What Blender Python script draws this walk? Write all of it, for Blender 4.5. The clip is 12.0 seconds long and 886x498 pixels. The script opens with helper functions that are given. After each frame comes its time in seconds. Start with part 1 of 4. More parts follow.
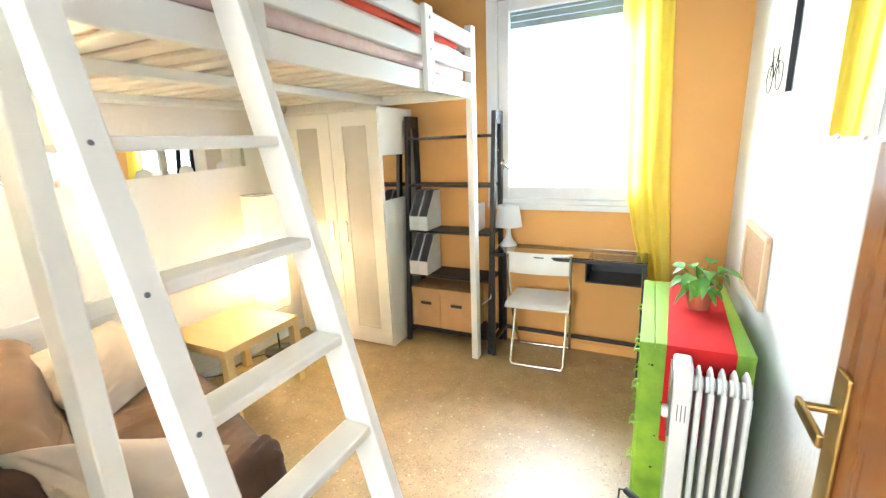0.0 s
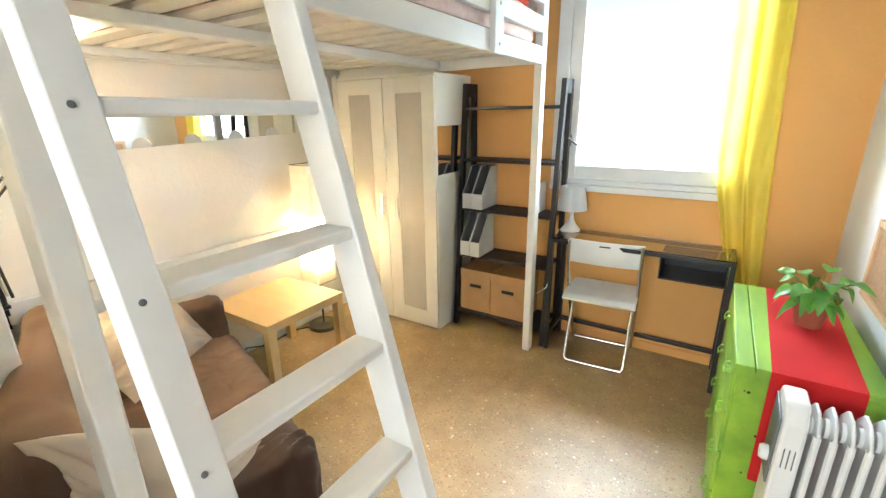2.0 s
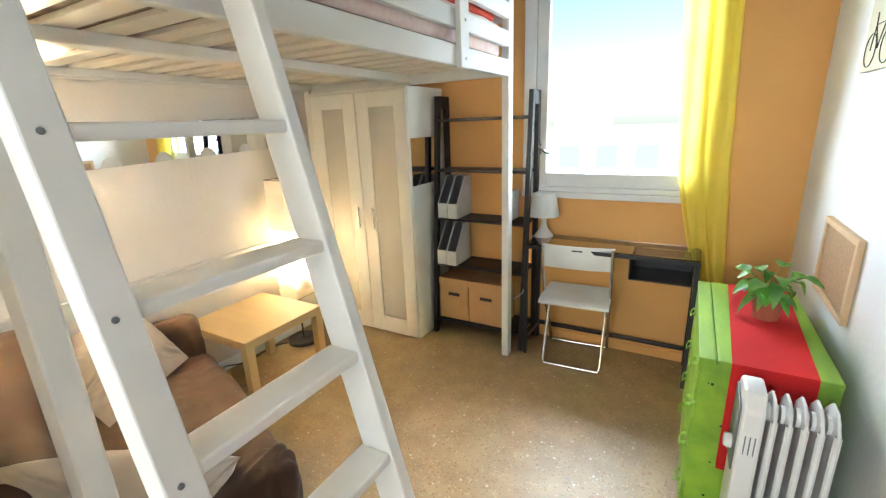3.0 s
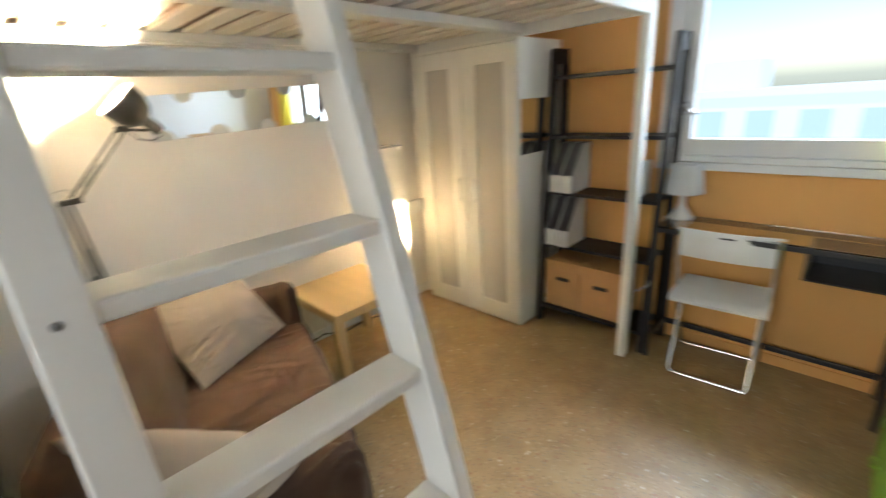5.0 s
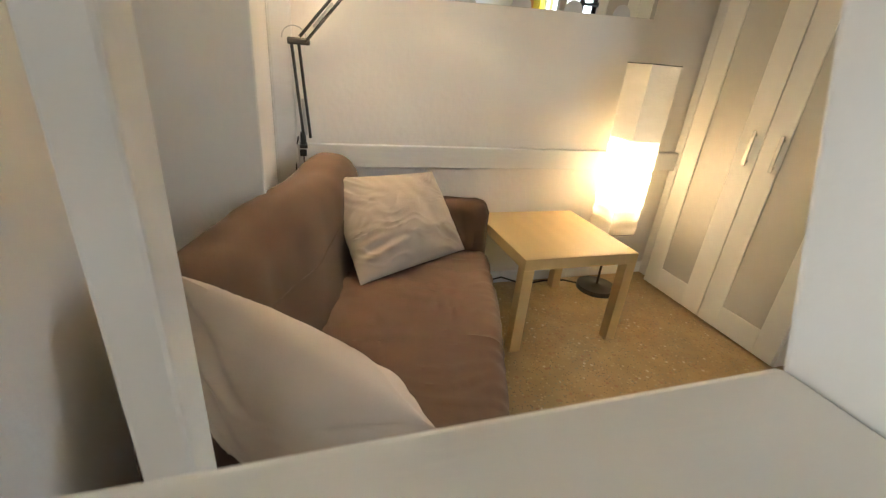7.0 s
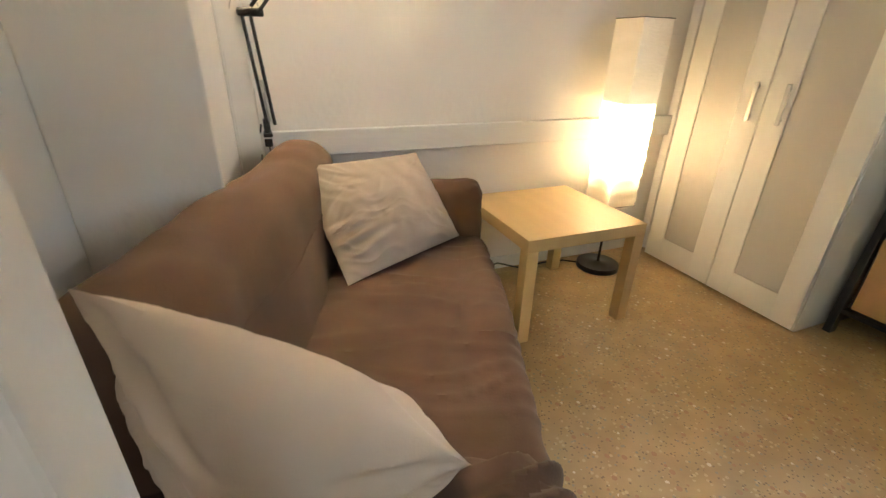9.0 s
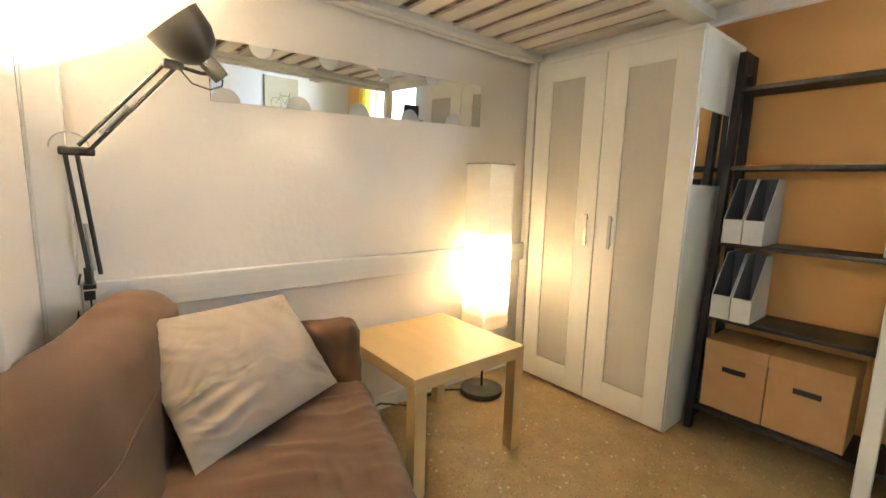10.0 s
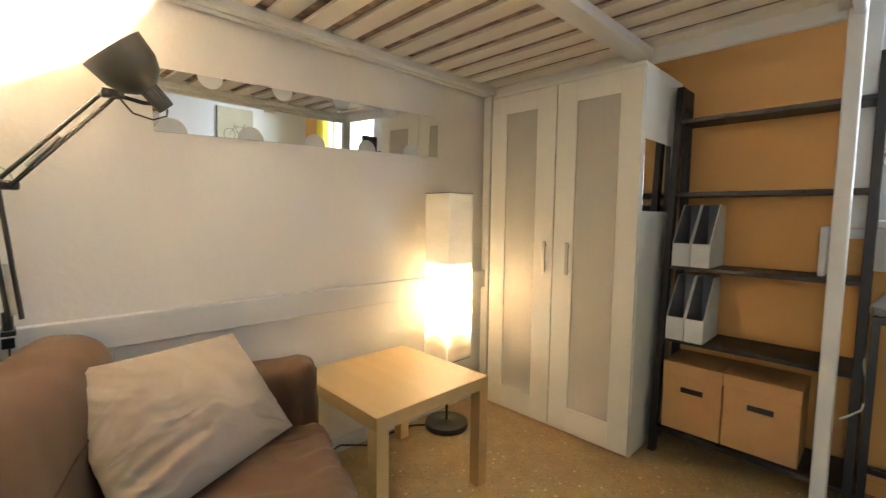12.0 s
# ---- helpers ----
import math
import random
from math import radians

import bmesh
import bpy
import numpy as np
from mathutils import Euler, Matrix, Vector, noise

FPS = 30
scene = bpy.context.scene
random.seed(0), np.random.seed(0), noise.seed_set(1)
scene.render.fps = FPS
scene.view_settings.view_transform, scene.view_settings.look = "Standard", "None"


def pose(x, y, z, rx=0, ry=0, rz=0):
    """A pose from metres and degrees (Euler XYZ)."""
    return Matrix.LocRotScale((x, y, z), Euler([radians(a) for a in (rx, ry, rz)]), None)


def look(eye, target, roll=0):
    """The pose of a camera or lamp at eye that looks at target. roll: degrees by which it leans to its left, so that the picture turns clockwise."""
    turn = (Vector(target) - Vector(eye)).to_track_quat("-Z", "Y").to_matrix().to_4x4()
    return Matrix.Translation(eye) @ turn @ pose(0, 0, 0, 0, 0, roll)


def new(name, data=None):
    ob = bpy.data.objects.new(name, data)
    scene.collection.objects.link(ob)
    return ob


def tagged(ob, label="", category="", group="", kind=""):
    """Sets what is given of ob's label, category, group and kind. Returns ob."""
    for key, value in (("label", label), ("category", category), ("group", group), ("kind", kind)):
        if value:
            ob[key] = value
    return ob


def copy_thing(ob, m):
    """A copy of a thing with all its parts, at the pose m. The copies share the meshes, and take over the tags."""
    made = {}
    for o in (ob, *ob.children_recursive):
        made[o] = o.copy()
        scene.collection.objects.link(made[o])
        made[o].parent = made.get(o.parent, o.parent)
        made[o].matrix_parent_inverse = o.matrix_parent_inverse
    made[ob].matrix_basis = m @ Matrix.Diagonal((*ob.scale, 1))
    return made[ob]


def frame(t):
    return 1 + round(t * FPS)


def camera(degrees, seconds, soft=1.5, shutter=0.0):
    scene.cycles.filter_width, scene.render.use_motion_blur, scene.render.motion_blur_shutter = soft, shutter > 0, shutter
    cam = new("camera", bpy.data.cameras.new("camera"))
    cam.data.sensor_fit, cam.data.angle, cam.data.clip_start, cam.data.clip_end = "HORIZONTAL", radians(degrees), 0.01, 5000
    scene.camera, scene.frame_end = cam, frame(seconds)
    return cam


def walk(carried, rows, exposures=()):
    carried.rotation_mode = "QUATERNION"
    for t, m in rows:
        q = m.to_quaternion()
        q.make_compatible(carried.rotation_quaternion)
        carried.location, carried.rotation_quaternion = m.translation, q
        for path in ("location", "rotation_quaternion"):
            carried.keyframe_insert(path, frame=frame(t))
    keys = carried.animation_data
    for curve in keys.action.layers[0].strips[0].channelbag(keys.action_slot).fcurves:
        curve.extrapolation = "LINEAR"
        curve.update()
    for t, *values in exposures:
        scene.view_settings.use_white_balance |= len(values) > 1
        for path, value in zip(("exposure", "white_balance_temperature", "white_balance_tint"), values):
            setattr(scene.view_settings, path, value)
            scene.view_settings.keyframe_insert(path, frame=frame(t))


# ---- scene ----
from mathutils.bvhtree import BVHTree
cam = camera(91.5, 12.0, soft=1.3, shutter=0.5)
PATH = [
    (0, (2.636, -0.107, 1.513), (1.786, 1.639, 1.036), -2.3),
    (0.5, (2.547, -0.008, 1.516), (1.734, 1.725, 0.937), -1.2),
    (1, (2.502, 0.024, 1.514), (1.431, 1.593, 0.887), -0.9),
    (1.5, (2.506, 0.061, 1.52), (1.454, 1.65, 0.912), -1.8),
    (2, (2.501, 0.07, 1.517), (1.475, 1.68, 0.921), -0.9),
    (2.5, (2.524, 0.069, 1.514), (1.563, 1.707, 0.886), -0.9),
    (3, (2.544, 0.052, 1.525), (1.587, 1.719, 0.97), -2.2),
    (3.2, (2.542, 0.048, 1.525), (1.582, 1.708, 0.957), -1.7),
    (4.8, (2.442, 0.295, 1.46), (1.277, 1.795, 0.832), -4.0),
    (5, (2.413, 0.307, 1.465), (1.072, 1.642, 0.816), -3.9),
    (5.5, (2.31, 0.284, 1.458), (0.751, 1.327, 0.765), -2.5),
    (6, (2.241, 0.285, 1.431), (0.692, 1.349, 0.748), 1.2),
    (6.3, (2.135, 0.354, 1.34), (0.538, 1.27, 0.559), 3.1),
    (6.5, (2.07, 0.409, 1.253), (0.395, 1.143, 0.443), 4.5),
    (6.7, (2.015, 0.457, 1.197), (0.29, 1.051, 0.378), 5.5),
    (7.5, (1.922, 0.486, 1.152), (0.212, 1.124, 0.332), 4.6),
    (8.3, (1.829, 0.509, 1.055), (0.138, 1.198, 0.24), 3.3),
    (8.5, (1.8, 0.489, 1.063), (0.125, 1.173, 0.212), 3.4),
    (9, (1.8, 0.49, 1.08), (0.121, 1.167, 0.23), 1.4),
    (9.2, (1.78, 0.5, 1.098), (0.141, 1.338, 0.317), 2.2),
    (9.5, (1.726, 0.504, 1.093), (0.173, 1.635, 0.539), 2.1),
    (10, (1.705, 0.506, 1.102), (0.174, 1.758, 0.807), 1.6),
    (10.5, (1.69, 0.511, 1.112), (0.187, 1.814, 0.907), 1.2),
    (11, (1.696, 0.526, 1.103), (0.229, 1.874, 0.925), 0.9),
    (11.5, (1.691, 0.519, 1.099), (0.212, 1.854, 0.924), 0.2),
    (12, (1.693, 0.528, 1.104), (0.265, 1.919, 0.945), 0.7),
]
walk(cam, [(t, look(eye, target, roll)) for t, eye, target, roll in PATH], exposures=[
    (0, 2.18, 5850, 4), (0.5, 1.88, 5850, 4), (1, 1.85, 5850, 4), (2, 1.74, 5850, 4), (3.2, 1.32, 5850, 4), (5, 0.93, 5850, 5), (6.5, 0.90, 5950, 6),
    (8.5, 0.86, 6100, 8), (9.5, 1.18, 6100, 8), (10.5, 1.22, 6100, 8), (11.2, 0.92, 6100, 8), (12, 0.80, 6100, 8)])

# ---- world and lights ----
world = bpy.data.worlds.new("world")
scene.world = world
world.use_nodes = True
wn = world.node_tree.nodes
sky = wn.new("ShaderNodeTexSky")
sky.sky_type = "NISHITA"
sky.sun_disc = False
sky.sun_elevation, sky.sun_rotation = radians(50), radians(200)
wn["Background"].inputs[1].default_value = 0.12
world.node_tree.links.new(sky.outputs[0], wn["Background"].inputs[0])


def lamp(name, kind, energy, colour, m, **settings):
    data = bpy.data.lights.new(name, kind)
    data.energy, data.color = energy, colour
    if "size" in settings:
        data.shape, data.size, data.size_y = "RECTANGLE", settings["size"][0], settings["size"][1]
    if "radius" in settings:
        data.shadow_soft_size = settings["radius"]
    if "angle" in settings:
        data.angle = settings["angle"]
    ob = new(name, data)
    ob.matrix_world = m
    return ob


lamp("sun", "SUN", 2.5, (1.0, 0.95, 0.88), look((0, -6, 12), (0, 0, 3)), angle=radians(0.5))
lamp("window_daylight", "AREA", 350, (0.90, 0.95, 1.0), look((2.0, 6.6, 5.0), (2.1, 2.9, 1.75)), size=(5.0, 2.2))
lamp("left_daylight", "AREA", 210, (0.90, 0.95, 1.0), look((-1.7, 6.0, 2.3), (2.1, 2.9, 1.6)), size=(3.0, 3.0))
lamp("right_daylight", "AREA", 110, (0.90, 0.95, 1.0), look((5.6, 5.7, 2.3), (2.1, 2.9, 1.6)), size=(3.0, 3.0))
lamp("paper_lamp_bulb", "POINT", 48, (1.0, 0.745, 0.45), pose(0.146, 2.076, 0.66), radius=0.05)
lamp("work_lamp_bulb", "POINT", 270, (1.0, 0.77, 0.48), pose(0.133, 0.758, 1.530), radius=0.02)
# Extra light added inside the lamp neck to throw streaks through its slots.
lamp("vent_streak_light", "POINT", 22.0, (1.0, 0.77, 0.48), pose(0.131, 0.780, 1.507), radius=0.003)
# Unseen fill lamp added in the hall to brighten the room from the doorway.
lamp("hall_fill", "AREA", 26, (0.99, 0.97, 0.94), look((1.95, -2.35, 1.4), (2.3, 2, 1.25)), size=(1.4, 2.2))

# ---- materials ----


def mat(name, colour, rough=0.5, metal=0.0, colour2=None, scale=8.0, detail=6.0, bump=0.0, bump_scale=60.0,
        stretch=(1, 1, 1), sheen=0.0, translucent=0.0, coat=0.0, speck=None, random_shade=0.0):
    """A surface with two scales of colour change and fine relief."""
    m = bpy.data.materials.new(name)
    m.use_nodes = True
    nt = m.node_tree
    n, l = nt.nodes, nt.links
    p = n["Principled BSDF"]
    p.inputs["Roughness"].default_value = rough
    p.inputs["Metallic"].default_value = metal
    if sheen:
        p.inputs["Sheen Weight"].default_value = sheen
        p.inputs["Specular IOR Level"].default_value = 0.15
    if coat:
        p.inputs["Coat Weight"].default_value = coat
        p.inputs["Coat Roughness"].default_value = 0.15
    co = n.new("ShaderNodeTexCoord")
    mp = n.new("ShaderNodeMapping")
    mp.inputs["Scale"].default_value = stretch
    l.new(co.outputs["Object"], mp.inputs[0])
    tex = n.new("ShaderNodeTexNoise")
    tex.inputs["Scale"].default_value = scale
    tex.inputs["Detail"].default_value = detail
    l.new(mp.outputs[0], tex.inputs["Vector"])
    ramp = n.new("ShaderNodeValToRGB")
    c2 = colour2 or tuple(c * 0.86 for c in colour)
    ramp.color_ramp.elements[0].position, ramp.color_ramp.elements[1].position = 0.32, 0.68
    ramp.color_ramp.elements[0].color = (*c2, 1)
    ramp.color_ramp.elements[1].color = (*colour, 1)
    l.new(tex.outputs["Fac"], ramp.inputs[0])
    out = ramp.outputs[0]
    if speck:
        for sc, thr, col in speck:
            vo = n.new("ShaderNodeTexVoronoi")
            vo.inputs["Scale"].default_value = sc
            l.new(mp.outputs[0], vo.inputs["Vector"])
            sep = n.new("ShaderNodeSeparateColor")
            l.new(vo.outputs["Color"], sep.inputs[0])
            a = n.new("ShaderNodeMath")
            a.operation = "GREATER_THAN"
            a.inputs[1].default_value = thr
            l.new(sep.outputs[0], a.inputs[0])
            b = n.new("ShaderNodeMath")
            b.operation = "LESS_THAN"
            b.inputs[1].default_value = 0.38
            l.new(vo.outputs["Distance"], b.inputs[0])
            c = n.new("ShaderNodeMath")
            c.operation = "MULTIPLY"
            l.new(a.outputs[0], c.inputs[0])
            l.new(b.outputs[0], c.inputs[1])
            mx = n.new("ShaderNodeMix")
            mx.data_type = "RGBA"
            mx.inputs["B"].default_value = (*col, 1)
            l.new(c.outputs[0], mx.inputs["Factor"])
            l.new(out, mx.inputs["A"])
            out = mx.outputs["Result"]
    if random_shade:
        oi = n.new("ShaderNodeObjectInfo")
        mr = n.new("ShaderNodeMapRange")
        mr.inputs["To Min"].default_value, mr.inputs["To Max"].default_value = 1 - random_shade, 1 + random_shade
        l.new(oi.outputs["Random"], mr.inputs["Value"])
        hs = n.new("ShaderNodeHueSaturation")
        l.new(mr.outputs[0], hs.inputs["Value"])
        l.new(out, hs.inputs["Color"])
        out = hs.outputs[0]
    l.new(out, p.inputs["Base Color"])
    rr = n.new("ShaderNodeMapRange")
    rr.inputs["To Min"].default_value, rr.inputs["To Max"].default_value = max(0.02, rough * 0.8), min(1.0, rough * 1.2)
    l.new(tex.outputs["Fac"], rr.inputs["Value"])
    l.new(rr.outputs[0], p.inputs["Roughness"])
    if bump:
        t2 = n.new("ShaderNodeTexNoise")
        t2.inputs["Scale"].default_value = bump_scale
        t2.inputs["Detail"].default_value = 5.0
        l.new(mp.outputs[0], t2.inputs["Vector"])
        bp = n.new("ShaderNodeBump")
        bp.inputs["Strength"].default_value = bump
        bp.inputs["Distance"].default_value = 0.01
        l.new(t2.outputs["Fac"], bp.inputs["Height"])
        l.new(bp.outputs[0], p.inputs["Normal"])
    if translucent:
        tr = n.new("ShaderNodeBsdfTranslucent")
        l.new(out, tr.inputs["Color"])
        ms = n.new("ShaderNodeMixShader")
        ms.inputs[0].default_value = translucent
        l.new(p.outputs[0], ms.inputs[1])
        l.new(tr.outputs[0], ms.inputs[2])
        l.new(ms.outputs[0], n["Material Output"].inputs["Surface"])
    return m


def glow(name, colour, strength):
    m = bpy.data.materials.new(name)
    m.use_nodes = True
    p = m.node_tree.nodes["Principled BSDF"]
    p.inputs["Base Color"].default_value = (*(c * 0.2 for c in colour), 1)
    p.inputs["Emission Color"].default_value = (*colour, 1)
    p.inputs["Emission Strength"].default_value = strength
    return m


def glass(name, colour=(1, 1, 1), rough=0.0, ior=1.05):
    m = bpy.data.materials.new(name)
    m.use_nodes = True
    p = m.node_tree.nodes["Principled BSDF"]
    p.inputs["Base Color"].default_value = (*colour, 1)
    p.inputs["Transmission Weight"].default_value = 1.0
    p.inputs["Roughness"].default_value = rough
    p.inputs["IOR"].default_value = ior
    return m


M_wall = mat("cream_wall_paint", (0.89, 0.855, 0.80), 0.75, colour2=(0.855, 0.82, 0.76), scale=2.5, bump=0.15, bump_scale=42)
M_white_wall = mat("white_wall_paint", (0.82, 0.83, 0.84), 0.7, colour2=(0.78, 0.79, 0.80), scale=2.0, bump=0.2, bump_scale=40)
M_orange = mat("orange_wall_paint", (0.79, 0.425, 0.130), 0.7, colour2=(0.745, 0.392, 0.116), scale=2.0, bump=0.2, bump_scale=40)
M_ceiling = mat("ceiling_paint", (0.80, 0.79, 0.76), 0.85, scale=2.0, bump=0.1)
M_floor = mat("terrazzo_floor", (0.385, 0.268, 0.134), 0.42, colour2=(0.295, 0.200, 0.098), scale=8.0, detail=8,
              speck=((75, 0.80, (0.43, 0.325, 0.185)), (120, 0.82, (0.19, 0.135, 0.078)), (45, 0.86, (0.31, 0.175, 0.092)), (90, 0.90, (0.25, 0.215, 0.155)), (60, 0.975, (0.54, 0.46, 0.34))), bump=0.03, bump_scale=90)
M_bed = mat("white_stained_pine", (0.83, 0.82, 0.79), 0.42, colour2=(0.77, 0.76, 0.72), scale=6, stretch=(1, 0.15, 1), bump=0.12, bump_scale=70)
M_slat = mat("whitewashed_slats", (0.87, 0.82, 0.73), 0.6, colour2=(0.80, 0.73, 0.62), scale=9, stretch=(0.12, 1, 1), bump=0.15, bump_scale=60, random_shade=0.06)
M_wardrobe = mat("wardrobe_white_foil", (0.86, 0.85, 0.79), 0.62, colour2=(0.84, 0.83, 0.77), scale=3, bump=0.03, bump_scale=30)
M_frost = mat("frosted_panel", (0.52, 0.50, 0.45), 0.48, colour2=(0.48, 0.46, 0.41), scale=2)
M_metal = mat("brushed_metal", (0.55, 0.55, 0.54), 0.3, metal=1.0, scale=30)
M_chrome = mat("chrome", (0.80, 0.80, 0.80), 0.12, metal=1.0, scale=20)
M_brass = mat("aged_brass", (0.52, 0.37, 0.13), 0.34, metal=1.0, colour2=(0.34, 0.23, 0.08), scale=14)
M_blackwood = mat("black_brown_wood", (0.014, 0.010, 0.009), 0.50, colour2=(0.008, 0.006, 0.005), scale=6, stretch=(1, 1, 0.1), bump=0.08)
M_blackmetal = mat("black_lacquered_steel", (0.018, 0.017, 0.017), 0.35, scale=12)
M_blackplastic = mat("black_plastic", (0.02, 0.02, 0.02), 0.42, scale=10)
M_card = mat("kraft_cardboard", (0.47, 0.27, 0.115), 0.8, colour2=(0.42, 0.24, 0.10), scale=12, bump=0.06)
M_white_card = mat("white_cardboard", (0.80, 0.80, 0.78), 0.7, scale=8)
M_grey_card = mat("grey_cardboard_inside", (0.26, 0.26, 0.27), 0.8, scale=8)
M_birch = mat("birch_veneer", (0.70, 0.50, 0.245), 0.42, colour2=(0.63, 0.44, 0.20), scale=5, stretch=(0.2, 2.5, 1), bump=0.04)
M_sofa = mat("brown_cotton_cover", (0.074, 0.043, 0.029), 0.9, colour2=(0.056, 0.032, 0.021), scale=7, bump=0.10, bump_scale=220, sheen=0.06)
M_cushion = mat("beige_cushion_cotton", (0.50, 0.425, 0.345), 0.85, colour2=(0.45, 0.38, 0.305), scale=6, bump=0.05, bump_scale=260, sheen=0.15)
M_green = mat("lime_green_brushed_paint", (0.265, 0.455, 0.030), 0.5, colour2=(0.145, 0.285, 0.020), scale=7, stretch=(1.5, 0.3, 1.5), bump=0.2, bump_scale=45)
M_red = mat("red_cotton_runner", (0.52, 0.019, 0.020), 0.85, colour2=(0.45, 0.014, 0.016), scale=6, bump=0.15, bump_scale=250, sheen=0.02)
M_yellow = mat("yellow_curtain_voile", (0.96, 0.83, 0.17), 0.8, colour2=(0.94, 0.79, 0.12), scale=5, translucent=0.5, bump=0.05)
M_radiator = mat("white_enamel", (0.80, 0.80, 0.77), 0.32, scale=4)
M_grey_plastic = mat("grey_plastic", (0.15, 0.16, 0.17), 0.4, scale=8)
M_chairwhite = mat("white_chair_plastic", (0.82, 0.82, 0.80), 0.35, scale=5)
M_paper = mat("rice_paper", (0.74, 0.68, 0.57), 0.9, colour2=(0.70, 0.63, 0.52), scale=7, translucent=0.70, bump=0.3, bump_scale=30, stretch=(1, 1, 4))
# Same paper with less translucency, putting the bulb's falloff into the material.
M_dim_paper = mat("dim_rice_paper", (0.84, 0.80, 0.72), 0.9, colour2=(0.80, 0.76, 0.67), scale=7, translucent=0.05, bump=0.3, bump_scale=30, stretch=(1, 1, 4))
M_lampwhite = mat("white_lamp_plastic", (0.84, 0.84, 0.82), 0.4, scale=5, translucent=0.2)
M_pot = mat("terracotta", (0.36, 0.10, 0.05), 0.7, colour2=(0.30, 0.08, 0.04), scale=9, bump=0.1)
M_soil = mat("soil", (0.03, 0.02, 0.012), 0.95, scale=40, bump=0.4)
M_leaf = mat("pothos_leaf", (0.16, 0.40, 0.045), 0.38, colour2=(0.06, 0.22, 0.025), scale=14, coat=0.3, translucent=0.2, random_shade=0.25)
M_stem = mat("plant_stem", (0.16, 0.28, 0.06), 0.5, scale=20)
M_doorwood = mat("varnished_door_wood", (0.36, 0.135, 0.040), 0.28, colour2=(0.27, 0.09, 0.025), scale=5, stretch=(3, 3, 0.25), bump=0.05, coat=0.3)
M_frame = mat("white_window_paint", (0.82, 0.82, 0.81), 0.4, scale=4, bump=0.06)
M_cork = mat("pale_wood_board", (0.62, 0.44, 0.27), 0.7, colour2=(0.56, 0.39, 0.23), scale=20, bump=0.1)
M_corkface = mat("cork", (0.46, 0.30, 0.17), 0.85, colour2=(0.36, 0.225, 0.12), scale=70, detail=3, bump=0.2, bump_scale=160)
M_canvas = mat("sketch_canvas", (0.62, 0.58, 0.44), 0.8, colour2=(0.54, 0.50, 0.36), scale=6)
M_ink = mat("dark_ink", (0.03, 0.03, 0.035), 0.7, scale=10)
M_teal = mat("teal_canvas_paint", (0.16, 0.42, 0.34), 0.7, colour2=(0.42, 0.58, 0.48), scale=9, detail=8, bump=0.2)
M_pink = mat("pink_canvas_paint", (0.68, 0.30, 0.30), 0.7, colour2=(0.72, 0.48, 0.42), scale=25, bump=0.2)
M_mattress = mat("patterned_mattress_ticking", (0.50, 0.36, 0.27), 0.9, colour2=(0.16, 0.10, 0.07), scale=14, detail=3)
M_sheet = mat("pale_pink_sheet", (0.78, 0.56, 0.52), 0.9, colour2=(0.80, 0.66, 0.60), scale=30, detail=2, bump=0.1)
M_blanket = mat("red_blanket", (0.62, 0.07, 0.03), 0.9, scale=8, bump=0.2, bump_scale=90)
M_cable_black = mat("black_cable_rubber", (0.015, 0.015, 0.015), 0.5, scale=20)
M_cable_white = mat("white_cable_plastic", (0.75, 0.74, 0.70), 0.5, scale=20)
# Emission stands in for daylight falling on the building and the street.
M_facade = glow("daylight_glow", (0.82, 0.92, 1.0), 0.47)
M_facade_dark = glow("dim_daylight_glow", (0.66, 0.85, 0.98), 0.36)
M_shutter = mat("grey_green_shutter", (0.30, 0.34, 0.31), 0.6, scale=8)
M_pane = glass("window_glass")
M_desk_glass = glass("desk_glass", (0.93, 0.96, 0.95), 0.0, 1.45)
M_frost_dot = mat("etched_mirror_dot", (0.66, 0.67, 0.65), 0.6, scale=10)
M_mirror = bpy.data.materials.new("mirror_silver")
M_mirror.use_nodes = True
mp_ = M_mirror.node_tree.nodes["Principled BSDF"]
mp_.inputs["Base Color"].default_value = (0.90, 0.91, 0.90, 1)
mp_.inputs["Metallic"].default_value = 1.0
mp_.inputs["Roughness"].default_value = 0.015

# ---- mesh helpers ----
LOCAL = {}


def bevelled(bm, fs, width, seg):
    """Round the edges of the faces given; the faces themselves stay flat."""
    before = set(bm.faces) - set(fs)
    made = bmesh.ops.bevel(bm, geom=list({e for f in fs for e in f.edges}), offset=width, segments=seg, affect="EDGES", profile=0.5, clamp_overlap=True)
    rounded = set(made["faces"])
    flat = bm.faces.layers.int.get("flat") or bm.faces.layers.int.new("flat")
    for f in bm.faces:
        if f not in before and f not in rounded:
            f[flat] = 1


def box(bm, lo, hi, bevel=0.0, seg=2):
    vs = [bm.verts.new((x, y, z)) for x in (lo[0], hi[0]) for y in (lo[1], hi[1]) for z in (lo[2], hi[2])]
    fs = [bm.faces.new([vs[i] for i in q]) for q in ((0, 1, 3, 2), (4, 6, 7, 5), (0, 4, 5, 1), (2, 3, 7, 6), (0, 2, 6, 4), (1, 5, 7, 3))]
    if bevel:
        bevelled(bm, fs, bevel, seg)
    return bm


